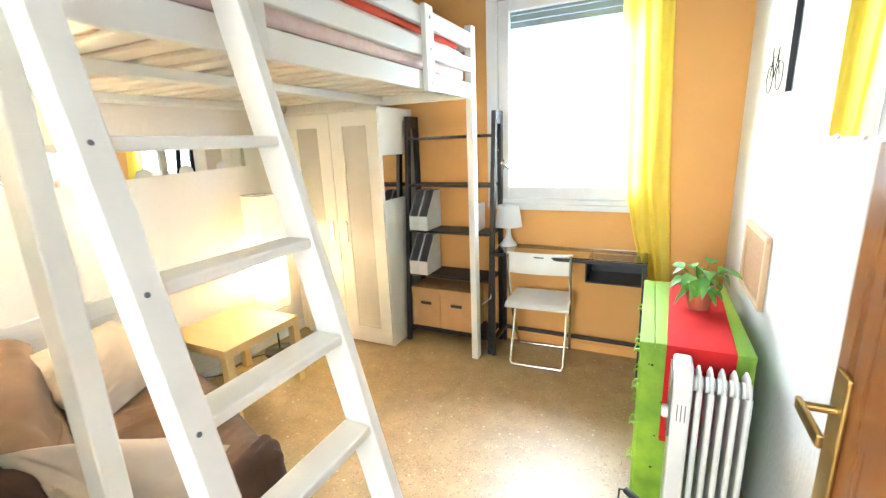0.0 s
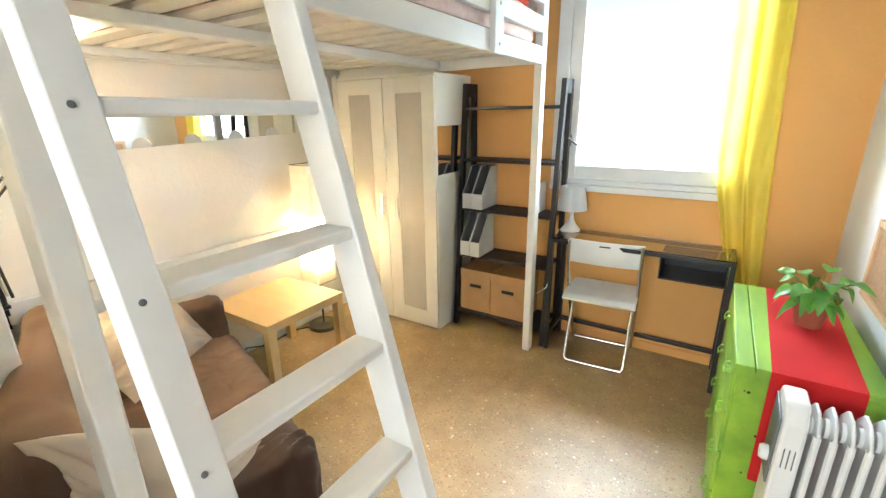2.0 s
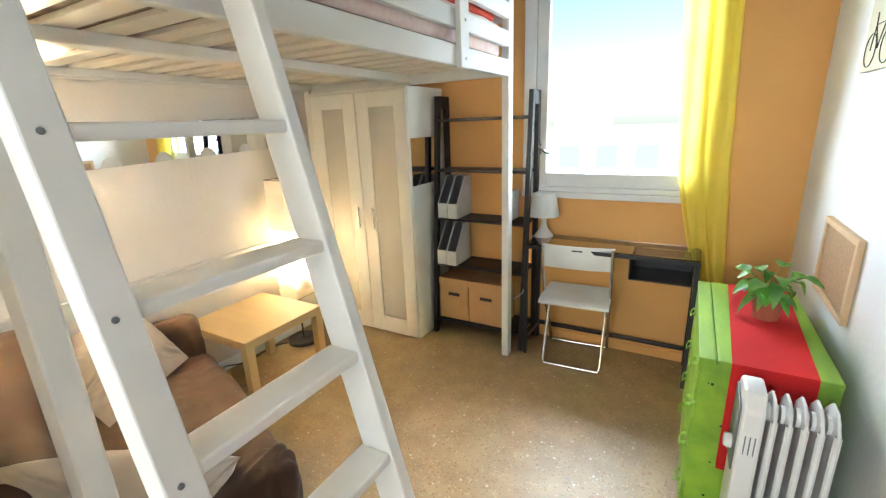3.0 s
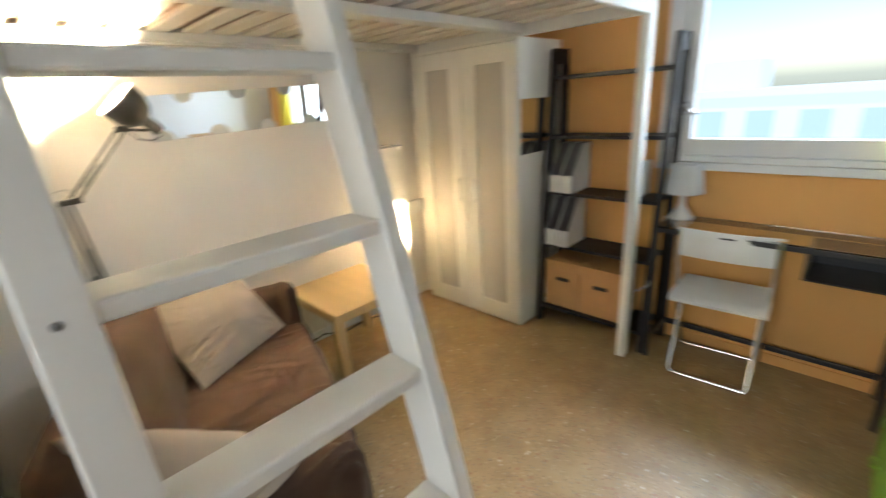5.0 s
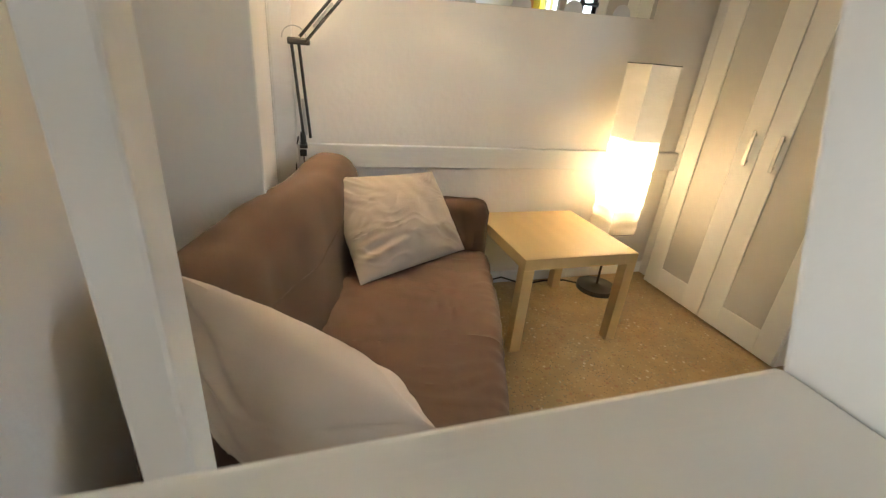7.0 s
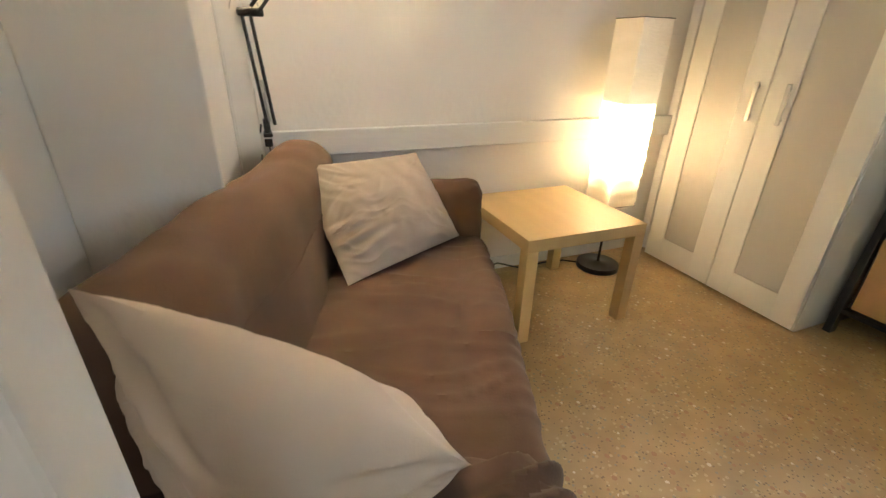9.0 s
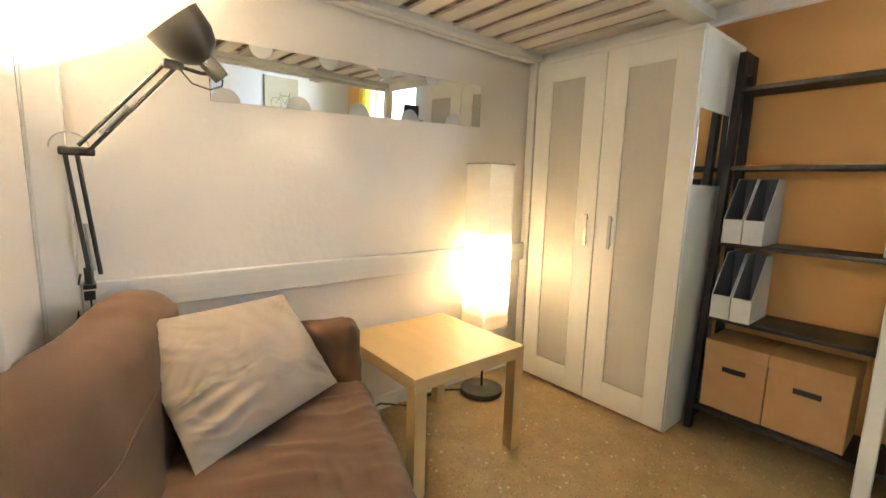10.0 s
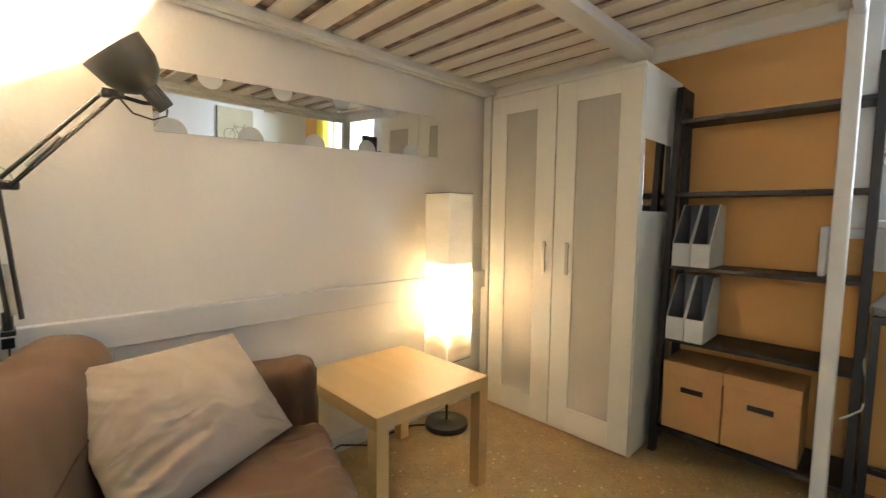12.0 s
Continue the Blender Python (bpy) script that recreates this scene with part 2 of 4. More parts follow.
def prism(bm, outline, axis, a, b, bevel=0.0):
    """A flat outline of two coordinates drawn out along an axis from a to b."""
    def place(p, h):
        q = list(p)
        q.insert("xyz".index(axis), h)
        return q
    lo = [bm.verts.new(place(p, a)) for p in outline]
    hi = [bm.verts.new(place(p, b)) for p in outline]
    k = len(outline)
    fs = [bm.faces.new(lo), bm.faces.new(hi[::-1])]
    fs += [bm.faces.new((lo[i], hi[i], hi[(i + 1) % k], lo[(i + 1) % k])) for i in range(k)]
    bmesh.ops.recalc_face_normals(bm, faces=fs)
    if bevel:
        bevelled(bm, fs, bevel, 2)
    return bm


def tube(bm, pts, r, seg=8, r_end=None):
    """A round bar along points, closed at both ends."""
    pts = [Vector(p) for p in pts]
    rings, side = [], None
    for i, p in enumerate(pts):
        d = (pts[min(i + 1, len(pts) - 1)] - pts[max(i - 1, 0)]).normalized()
        if side is None:
            side = d.cross(Vector((0.3, 0.2, 1) if abs(d.z) < 0.9 else (1, 0.2, 0))).normalized()
        side = (side - d * side.dot(d)).normalized()
        up = d.cross(side)
        rad = r if r_end is None else r + (r_end - r) * i / (len(pts) - 1)
        rings.append([bm.verts.new(p + (side * math.cos(a) + up * math.sin(a)) * rad) for a in (2 * math.pi * k / seg for k in range(seg))])
    for a, b in zip(rings, rings[1:]):
        for k in range(seg):
            bm.faces.new((a[k], a[(k + 1) % seg], b[(k + 1) % seg], b[k]))
    bm.faces.new(rings[0][::-1])
    bm.faces.new(rings[-1])
    return bm


def lathe(bm, profile, seg=32, m=None):
    """A turned shape from (radius, height) pairs round z, then moved by m."""
    rings = []
    for r, z in profile:
        rings.append([bm.verts.new((r * math.cos(2 * math.pi * k / seg), r * math.sin(2 * math.pi * k / seg), z)) for k in range(seg)])
    for a, b in zip(rings, rings[1:]):
        for k in range(seg):
            bm.faces.new((a[k], a[(k + 1) % seg], b[(k + 1) % seg], b[k]))
    if profile[0][0] > 1e-4:
        bm.faces.new(rings[0][::-1])
    if profile[-1][0] > 1e-4:
        bm.faces.new(rings[-1])
    if m is not None:
        bmesh.ops.transform(bm, matrix=m, verts=[v for ring in rings for v in ring])
    bmesh.ops.remove_doubles(bm, verts=bm.verts[:], dist=1e-5)
    return bm


def sheet(bm, nu, nv, f):
    vs = [[bm.verts.new(f(i / nu, j / nv)) for j in range(nv + 1)] for i in range(nu + 1)]
    for i in range(nu):
        for j in range(nv):
            bm.faces.new((vs[i][j], vs[i + 1][j], vs[i + 1][j + 1], vs[i][j + 1]))
    return bm


def thicken(bm, d):
    bmesh.ops.recalc_face_normals(bm, faces=bm.faces[:])
    bmesh.ops.solidify(bm, geom=bm.faces[:], thickness=d)
    return bm


def soft_box(bm, lo, hi, r, n=10, wrinkle=0.0, freq=6.0, seed=0.0, fold=None):
    """An upholstered block: rounded edges, cloth waves on it."""
    lo, hi = Vector(lo), Vector(hi)
    mid, half = (lo + hi) / 2, (hi - lo) / 2
    tmp = bmesh.new()
    bmesh.ops.create_cube(tmp, size=2)
    bmesh.ops.subdivide_edges(tmp, edges=tmp.edges[:], cuts=n, use_grid_fill=True)
    for v in tmp.verts:
        p = Vector([math.copysign(abs(c) ** 0.75, c) * h for c, h in zip(v.co, half)])
        core = Vector([max(-(h - r), min(h - r, c)) for c, h in zip(p, half)])
        d = p - core
        q = core + (d.normalized() * r if d.length > 1e-6 else d)
        if d.length > 1e-6 and wrinkle:
            q += d.normalized() * wrinkle * noise.fractal((q + mid) * freq + Vector((seed, seed, 0)), 1.0, 2.0, 3)
        if d.length > 1e-6 and fold:
            q += d.normalized() * fold(q + mid)
        v.co = q + mid
    me = bpy.data.meshes.new("tmp")
    tmp.to_mesh(me)
    tmp.free()
    bm.from_mesh(me)
    bpy.data.meshes.remove(me)
    return bm


def finish(name, bm, material, smooth=True):
    me = bpy.data.meshes.new(name)
    bmesh.ops.recalc_face_normals(bm, faces=bm.faces[:])
    flat = bm.faces.layers.int.get("flat")
    soft_faces = [smooth and not (flat and f[flat]) for f in bm.faces]
    bm.to_mesh(me)
    bm.free()
    me.materials.append(material)
    if smooth:
        me.set_sharp_from_angle(angle=radians(42))
    me.polygons.foreach_set("use_smooth", soft_faces)
    return me


def thing(name, label, category, at=(0, 0, 0), turn=0.0, group="", local=False):
    """An empty at the base of a thing; its parts are drawn in room coordinates, or in its own where local."""
    ob = new(name)
    ob.location, ob.rotation_euler = at, (0, 0, radians(turn))
    ob.empty_display_size = 0.1
    LOCAL[ob] = Vector((0, 0, 0)) if local else Vector(at)
    return tagged(ob, label, category, group)


def part(name, bm, material, parent, label="", smooth=True):
    off = LOCAL[parent]
    if off.length:
        bmesh.ops.translate(bm, verts=bm.verts[:], vec=-off)
    ob = new(name, finish(name, bm, material, smooth))
    ob.parent = parent
    LOCAL[ob] = off
    return tagged(ob, label)


def solid(name, bm, material, label, category, kind="", group="", smooth=True):
    ob = new(name, finish(name, bm, material, smooth))
    LOCAL[ob] = Vector((0, 0, 0))
    return tagged(ob, label, category, group, kind)


B = bmesh.new

# ---- the room ----
XW, XE, YS, YN, TOP = -0.02, 3.08, 0.06, 2.93, 2.70
WX0, WX1, WZ0, WZ1 = 1.585, 2.66, 1.08, 2.46      # window opening
DX0, DX1, DZ = 1.72, 2.98, 2.05                  # doorway

solid("floor", box(B(), (XW - 0.12, -2.6, -0.10), (XE + 0.12, YN + 0.12, 0.0)), M_floor, "polished tan terrazzo floor with pale and dark chips", "floor", "structure")
solid("ceiling", box(B(), (XW - 0.12, -2.6, TOP), (XE + 0.12, YN + 0.12, TOP + 0.1)), M_ceiling, "plain white painted ceiling", "ceiling", "structure")
solid("wall_west", box(B(), (XW - 0.12, -2.6, 0), (XW, YN + 0.12, TOP)), M_wall, "cream painted plaster wall behind the sofa and bed", "wall", "structure")
solid("wall_east", box(B(), (XE, -2.6, 0), (XE + 0.12, YN + 0.12, TOP)), M_white_wall, "white painted plaster wall beside the chest", "wall", "structure")
bm = B()
box(bm, (XW, YN, 0), (WX0, YN + 0.14, TOP))
box(bm, (WX1, YN, 0), (XE, YN + 0.14, TOP))
box(bm, (WX0, YN, 0), (WX1, YN + 0.14, WZ0))
box(bm, (WX0, YN, WZ1), (WX1, YN + 0.14, TOP))
solid("wall_north", bm, M_orange, "orange painted window wall", "wall", "structure", smooth=False)
bm = B()
box(bm, (XW, YS - 0.12, 0), (DX0, YS, TOP))
box(bm, (DX1, YS - 0.12, 0), (XE, YS, TOP))
box(bm, (DX0, YS - 0.12, DZ), (DX1, YS, TOP))
solid("wall_south", bm, M_wall, "cream painted wall with the doorway", "wall", "structure", smooth=False)
solid("wall_hall", box(B(), (XW, -2.6, 0), (XE, -2.5, TOP)), M_white_wall, "white hallway wall behind the doorway", "wall", "structure")
solid("wall_pillar", box(B(), (XW, YS, 0), (0.68, 0.374, TOP), 0.006), M_wall, "cream painted square pillar in the corner", "pillar", "structure")
bm = B()
box(bm, (XW + 0.001, 0.376, 0), (XW + 0.012, YN - 0.002, 0.07), 0.003)
solid("baseboard", bm, M_frame, "low white painted baseboard", "baseboard", "structure")
bm = B()
box(bm, (1.70, YN - 0.010, 0), (XE - 0.01, YN - 0.001, 0.06), 0.003)
solid("baseboard", bm, M_orange, "low orange painted baseboard", "baseboard", "structure")

def build_window():
    w = tagged(thing("window_1", "white painted window with one large pane", "window", (2.1, YN, WZ0)), kind="structure")
    bm = B()
    y0, y1 = YN - 0.022, YN + 0.06
    for lo, hi in (((WX0 - 0.03, y0, WZ0 - 0.01), (WX0 + 0.05, y1, WZ1)), ((WX1 - 0.05, y0, WZ0 - 0.01), (WX1 + 0.03, y1, WZ1)),
                   ((WX0 + 0.05, y0, WZ1 - 0.05), (WX1 - 0.05, y1, WZ1)), ((WX0 + 0.05, y0, WZ0 - 0.01), (WX1 - 0.05, y1, WZ0 + 0.02))):
        box(bm, lo, hi, 0.004)
    part("window_frame", bm, M_frame, w)
    bm = B()
    a0, a1, c0, c1 = WX0 + 0.052, WX1 - 0.052, WZ0 + 0.024, WZ1 - 0.054
    y0, y1 = YN - 0.012, YN + 0.035
    for lo, hi in (((a0, y0, c0), (a0 + 0.075, y1, c1)), ((a1 - 0.075, y0, c0), (a1, y1, c1)),
                   ((a0 + 0.075, y0, c0), (a1 - 0.075, y1, c0 + 0.085)), ((a0 + 0.075, y0, c1 - 0.07), (a1 - 0.075, y1, c1))):
        box(bm, lo, hi, 0.006)
    sash = part("sash", bm, M_frame, w)
    pane = part("pane", box(B(), (a0 + 0.07, YN + 0.008, c0 + 0.08), (a1 - 0.07, YN + 0.013, c1 - 0.065)), M_pane, w)
    pane.visible_shadow = False
    bm = B()
    box(bm, (1.660, YN - 0.020, 1.310), (1.680, YN - 0.011, 1.380), 0.003)
    tube(bm, [(1.670, YN - 0.018, 1.360), (1.670, YN - 0.045, 1.360)], 0.008)
    tube(bm, [(1.667, YN - 0.045, 1.363), (1.715, YN - 0.048, 1.325), (1.740, YN - 0.046, 1.317)], 0.008)
    part("handle", bm, M_chrome, sash, "small chrome window handle")
    part("window_sill", box(B(), (WX0 - 0.03, YN - 0.035, WZ0 - 0.052), (WX1 + 0.03, YN - 0.002, WZ0 - 0.012), 0.005), M_frame, w)
    sh = thing("roller_shutter", "grey-green roller shutter wound up above the pane", "shutter", (2.1, YN + 0.09, 2.25))
    bm = B()
    for k in range(5):
        box(bm, (WX0 + 0.01, YN + 0.09, 2.25 + 0.042 * k), (WX1 - 0.01, YN + 0.102, 2.289 + 0.042 * k), 0.004)
    part("slat", bm, M_shutter, sh)


build_window()


def build_facade():
    f = thing("apartment_building", "pale apartment building across the street, its daylight put in as glow", "building", (0, 40, -12))
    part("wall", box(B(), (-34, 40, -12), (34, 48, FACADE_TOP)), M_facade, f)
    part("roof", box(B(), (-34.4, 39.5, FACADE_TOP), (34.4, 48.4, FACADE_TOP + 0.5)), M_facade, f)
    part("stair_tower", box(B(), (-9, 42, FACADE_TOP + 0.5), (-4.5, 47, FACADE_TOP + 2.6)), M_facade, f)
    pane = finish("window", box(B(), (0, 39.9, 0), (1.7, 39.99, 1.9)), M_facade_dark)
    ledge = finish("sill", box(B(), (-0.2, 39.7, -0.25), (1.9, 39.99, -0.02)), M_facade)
    for i in range(21):
        for j in range(3):
            win = new("window", pane)
            win.parent, win.location = f, Vector((-33 + 3.15 * i, 0, FACADE_TOP - 2.9 - 3.2 * j)) - LOCAL[f]
            sill = new("sill", ledge)
            sill.parent = win


FACADE_TOP = 0.3
build_facade()
# The unseen street gets the dimmer glow instead of real daylight.
solid("ground", box(B(), (-400, 3.2, -12.4), (400, 800, -12.0)), M_facade_dark, "pale street ground below the window, glowing in place of daylight", "ground", "structure")


def build_door():
    d = tagged(thing("door_1", "open varnished brown wooden door with a glazed top", "door", (2.95, -0.02, 0.0)), kind="structure")
    x0, x1, y0, y1 = 2.930, 2.968, -0.02, 0.742
    bm = B()
    box(bm, (x0, y0, 0.008), (x1, y1, 1.49), 0.003)
    box(bm, (x0, y0, 1.49), (x1, y0 + 0.11, 2.03), 0.003)
    box(bm, (x0, y0 + 0.11, 1.92), (x1, y1, 2.03), 0.003)
    part("leaf", bm, M_doorwood, d)
    part("glass_pane", box(B(), (x0 + 0.014, y0 + 0.11, 1.49), (x0 + 0.022, y1 - 0.004, 1.92)), M_frost_pane, d, "milky bluish glass pane")
    bm = B()
    box(bm, (x0 - 0.008, y1 - 0.075, 0.865), (x0 - 0.0005, y1 - 0.025, 1.145), 0.003)
    plate = part("handle_plate", bm, M_brass, d, "tall aged brass handle plate")
    bm = B()
    yy = y1 - 0.05
    tube(bm, [(x0 - 0.006, yy, 1.080), (x0 - 0.050, yy, 1.080)], 0.007, 12)
    box(bm, (x0 - 0.058, yy - 0.100, 1.069), (x0 - 0.049, yy + 0.010, 1.091), 0.003)
    part("lever", bm, M_brass, plate, "brass lever handle")


M_frost_pane = glass("milky_glass", (0.86, 0.86, 0.95), 0.35, 1.2)
build_door()

# ---- loft bed with ladder ----
BX0, BY0 = -0.012, 0.378


def build_bed():
    b = thing("loft_bed", "white-stained pine loft bed with a slatted base and guard rails", "bed", (0.8, 1.4, 0))
    def post(x0, x1, y0, y1, top):
        part("post", box(B(), (x0, y0, 0), (x1, y1, top), 0.006), M_bed, b)
    post(1.558, 1.604, 2.512, 2.580, 2.19)
    post(1.476, 1.562, 0.292, 0.345, 2.19)
    post(BX0, 0.044, 2.512, 2.580, 2.19)
    post(BX0, 0.044, BY0, 0.462, 2.19)
    fx0, fx1 = 1.572, 1.604
    for z0, z1, y0 in ((1.770, 1.858, 0.376), (1.923, 2.003, 0.80), (2.063, 2.143, 0.80)):
        part("side_rail", box(B(), (fx0, y0, z0), (fx1, 2.510, z1), 0.005), M_bed, b)
    for y in (0.80, 1.865):
        part("guard_upright", box(B(), (1.6045, y, 1.760), (1.632, y + 0.085, 2.150), 0.005), M_bed, b)
    wx0, wx1 = -0.004, 0.030
    for z0, z1 in ((1.790, 1.880), (2.055, 2.135)):
        part("side_rail", box(B(), (wx0, 0.464, z0), (wx1, 2.510, z1), 0.005), M_bed, b)
    part("lower_rail", box(B(), (-0.008, 0.464, 0.673), (0.026, 2.510, 0.773), 0.004), M_bed, b)
    for y0 in (2.530, 0.315):
        for z0, z1 in ((1.776, 1.862), (2.055, 2.135)):
            if y0 > 1 or z0 > 2:
                part("end_rail", box(B(), (0.046, y0, z0), (1.554, y0 + 0.032, z1), 0.005), M_bed, b)
    part("end_rail", box(B(), (0.046, 0.330, 1.776), (1.554, 0.362, 1.862), 0.005), M_bed, b)
    part("ledger", box(B(), (0.032, 0.47, 1.797), (0.075, 2.52, 1.832), 0.004), M_bed, b)
    part("ledger", box(B(), (1.530, 0.40, 1.797), (1.570, 2.52, 1.832), 0.004), M_bed, b)
    part("centre_beam", box(B(), (0.850, 0.366, 1.790), (0.940, 2.526, 1.832), 0.005), M_bed, b)
    me = None
    for k in range(16):
        y = 0.400 + 0.1365 * k
        if me is None:
            me = finish("slat", box(B(), (0.036, -0.043, 1.8325), (1.568, 0.043, 1.850), 0.003), M_slat)
        s = new("slat", me)
        s.parent, s.location = b, Vector((0, y + 0.03, 0)) - LOCAL[b]
    for x, y, z in ((1.634, 1.908, 1.80), (1.634, 1.908, 1.955), (1.634, 1.908, 2.095), (0.030, 1.1, 1.835), (0.030, 2.1, 1.835)):
        part("bolt", lathe(B(), [(0.007, 0), (0.007, 0.003), (0.003, 0.004)], 12, pose(x, y, z, 0, 90, 0)), M_metal, b, "small steel bolt")


build_bed()


def build_mattress():
    m = thing("mattress", "thick mattress with pale pink sheet on the loft bed", "mattress", (0.8, 1.4, 1.851), 0)
    part("ticking", soft_box(B(), (0.05, 0.40, 1.851), (1.560, 2.46, 1.880), 0.012, 8, 0.002), M_mattress, m)
    part("fitted_sheet", soft_box(B(), (0.048, 0.398, 1.866), (1.562, 2.500, 2.048), 0.035, 14, 0.006, 7), M_sheet, m)
    bl = thing("blanket", "rumpled red blanket on the mattress", "blanket", (0.8, 1.5, 2.04))
    part("cloth", soft_box(B(), (0.06, 0.62, 2.035), (1.555, 2.44, 2.095), 0.028, 16, 0.02, 5, 3.0), M_blanket, bl)


build_mattress()


def build_ladder():
    l = thing("bed_ladder", "white-stained pine ladder leaning on the loft bed", "ladder", (1.9, 0.55, 0))
    lean = 0.262
    def x_front(z):
        return 2.199 - lean * z
    for y0, y1, depth in ((0.282, 0.340, 0.062), (0.722, 0.757, 0.090)):
        out = [(x_front(0) - depth, 0), (x_front(0), 0), (x_front(2.06), 2.06), (x_front(2.06) - depth * 0.75, 2.10), (x_front(2.02) - depth, 2.02)]
        part("rail", prism(B(), [(p[0], p[1]) for p in out], "y", y0, y1, 0.004), M_bed, l)
    for k in range(6):
        z = 1.526 - 0.258 * k
        x = x_front(z) - 0.010
        part("rung", box(B(), (x - 0.086, 0.340, z - 0.006), (x, 0.722, z + 0.021), 0.005), M_bed, l)
        for m in (pose(x_front(z + 0.01), 0.306, z + 0.01, 0, 90 - math.degrees(math.atan(lean)), 0), pose(x - 0.028, 0.757, z + 0.016, -90, 0, 0)):
            part("bolt", lathe(B(), [(0.0052, -0.001), (0.0052, 0.0012), (0.004, 0.002)], 14, m), M_grey_plastic, l)


build_ladder()

# ---- wardrobe ----


def build_wardrobe():
    x0, x1, y0, y1, h = 0.103, 0.934, 2.452, 2.926, 1.770
    w = thing("wardrobe", "white two-door wardrobe with frosted door panels", "wardrobe", ((x0 + x1) / 2, (y0 + y1) / 2, 0))
    part("side_panel", box(B(), (x0, y0 + 0.022, 0), (x0 + 0.018, y1, h - 0.018), 0.001), M_wardrobe, w)
    part("side_panel", box(B(), (x1 - 0.018, y0 + 0.022, 0), (x1, y1, h - 0.018), 0.001), M_wardrobe, w)
    part("top_panel", box(B(), (x0, y0 + 0.004, h - 0.018), (x1, y1, h), 0.002), M_wardrobe, w)
    bm = B()
    box(bm, (x0 + 0.018, y1 - 0.01, 0.05), (x1 - 0.018, y1 - 0.002, h - 0.018))
    box(bm, (x0 + 0.018, y0 + 0.03, 0.05), (x1 - 0.018, y1 - 0.012, 0.07))
    box(bm, (x0 + 0.018, y0 + 0.05, 0), (x1 - 0.018, y0 + 0.066, 0.05))
    part("body", bm, M_wardrobe, w)
    xm = 0.516
    for a, b, g0, g1, hx in ((x0 + 0.002, xm - 0.0025, 0.208, 0.402, 0.473), (xm + 0.0025, x1 - 0.002, 0.626, 0.834, 0.604)):
        bm = B()
        z0, z1, p0, p1 = 0.012, h - 0.021, 0.138, 1.652
        for lo, hi in (((a, y0, z0), (g0, y0 + 0.019, z1)), ((g1, y0, z0), (b, y0 + 0.019, z1)),
                       ((g0, y0, z0), (g1, y0 + 0.019, p0)), ((g0, y0, p1), (g1, y0 + 0.019, z1))):
            box(bm, lo, hi, 0.0015)
        door = part("door", bm, M_wardrobe, w)
        part("frosted_panel", box(B(), (g0 - 0.001, y0 + 0.006, p0 - 0.001), (g1 + 0.001, y0 + 0.011, p1 + 0.001)), M_frost, door, "grey frosted panel")
        bm = B()
        box(bm, (hx - 0.009, y0 - 0.020, 0.815), (hx + 0.009, y0 - 0.012, 0.975), 0.003)
        for z in (0.835, 0.955):
            box(bm, (hx - 0.005, y0 - 0.013, z - 0.005), (hx + 0.005, y0 + 0.001, z + 0.005), 0.001)
        part("handle", bm, M_metal, door, "brushed metal bar handle")
    mm = thing("wardrobe_mirror", "frameless mirror tile on the wardrobe side", "mirror", (x1, 2.65, 1.135))
    part("mirror_glass", box(B(), (x1 + 0.0005, 2.476, 1.130), (x1 + 0.005, 2.80, 1.445), 0.001), M_mirror, mm)


build_wardrobe()

# ---- black shelf ----


def build_shelf():
    x0, x1 = 0.962, 1.668
    s = thing("shelf_unit", "black-brown wooden trestle shelf with slanted fronts", "shelf", ((x0 + x1) / 2, 2.78, 0))
    def yf(z):
        return 2.615 + 0.088 * z
    for xa in (x0, x1 - 0.030):
        xb = xa + 0.030
        top = 1.712
        part("front_leg", prism(B(), [(yf(0), 0), (yf(0) + 0.042, 0), (yf(top) + 0.042, top), (yf(top), top)], "x", xa, xb, 0.002), M_blackwood, s)
        part("back_leg", box(B(), (xa, 2.880, 0), (xb, 2.922, top), 0.002), M_blackwood, s)
        part("top_cap", box(B(), (xa + 0.001, yf(top) + 0.042, top - 0.085), (xb - 0.001, 2.880, top), 0.002), M_blackwood, s)
        part("foot_bar", box(B(), (xa + 0.002, yf(0) + 0.042, 0.05), (xb - 0.002, 2.880, 0.085), 0.002), M_blackwood, s)
    for z in (1.540, 1.200, 0.860, 0.524, 0.098):
        part("board", box(B(), (x0 + 0.030, yf(z) + 0.010, z), (x1 - 0.030, 2.915, z + 0.020), 0.002), M_blackwood, s)


build_shelf()


def build_boxes():
    for k, (a, b) in enumerate(((1.002, 1.241), (1.245, 1.508))):
        t = thing("storage_box", "brown cardboard storage box with a handle hole on the bottom shelf", "box", ((a + b) / 2, 2.80, 0.119), group="cardboard boxes on the shelf")
        y0, y1, z0, z1 = 2.664, 2.905, 0.119, 0.438
        bm = B()
        box(bm, (a, y0, z0), (b, y1, z1 - 0.05), 0.003)
        part("body", bm, M_card, t)
        bm = B()
        box(bm, (a - 0.002, y0 - 0.004, z1 - 0.058), (b + 0.002, y1 + 0.003, z1), 0.004)
        part("lid", bm, M_card, t)
        c = (a + b) / 2 + 0.002
        # The handle hole is not cut: a dark plate shows its shade.
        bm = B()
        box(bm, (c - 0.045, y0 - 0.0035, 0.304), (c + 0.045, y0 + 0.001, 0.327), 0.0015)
        part("hole_plate", bm, M_blackplastic, t, "dark plate drawn for the shaded handle hole")


build_boxes()


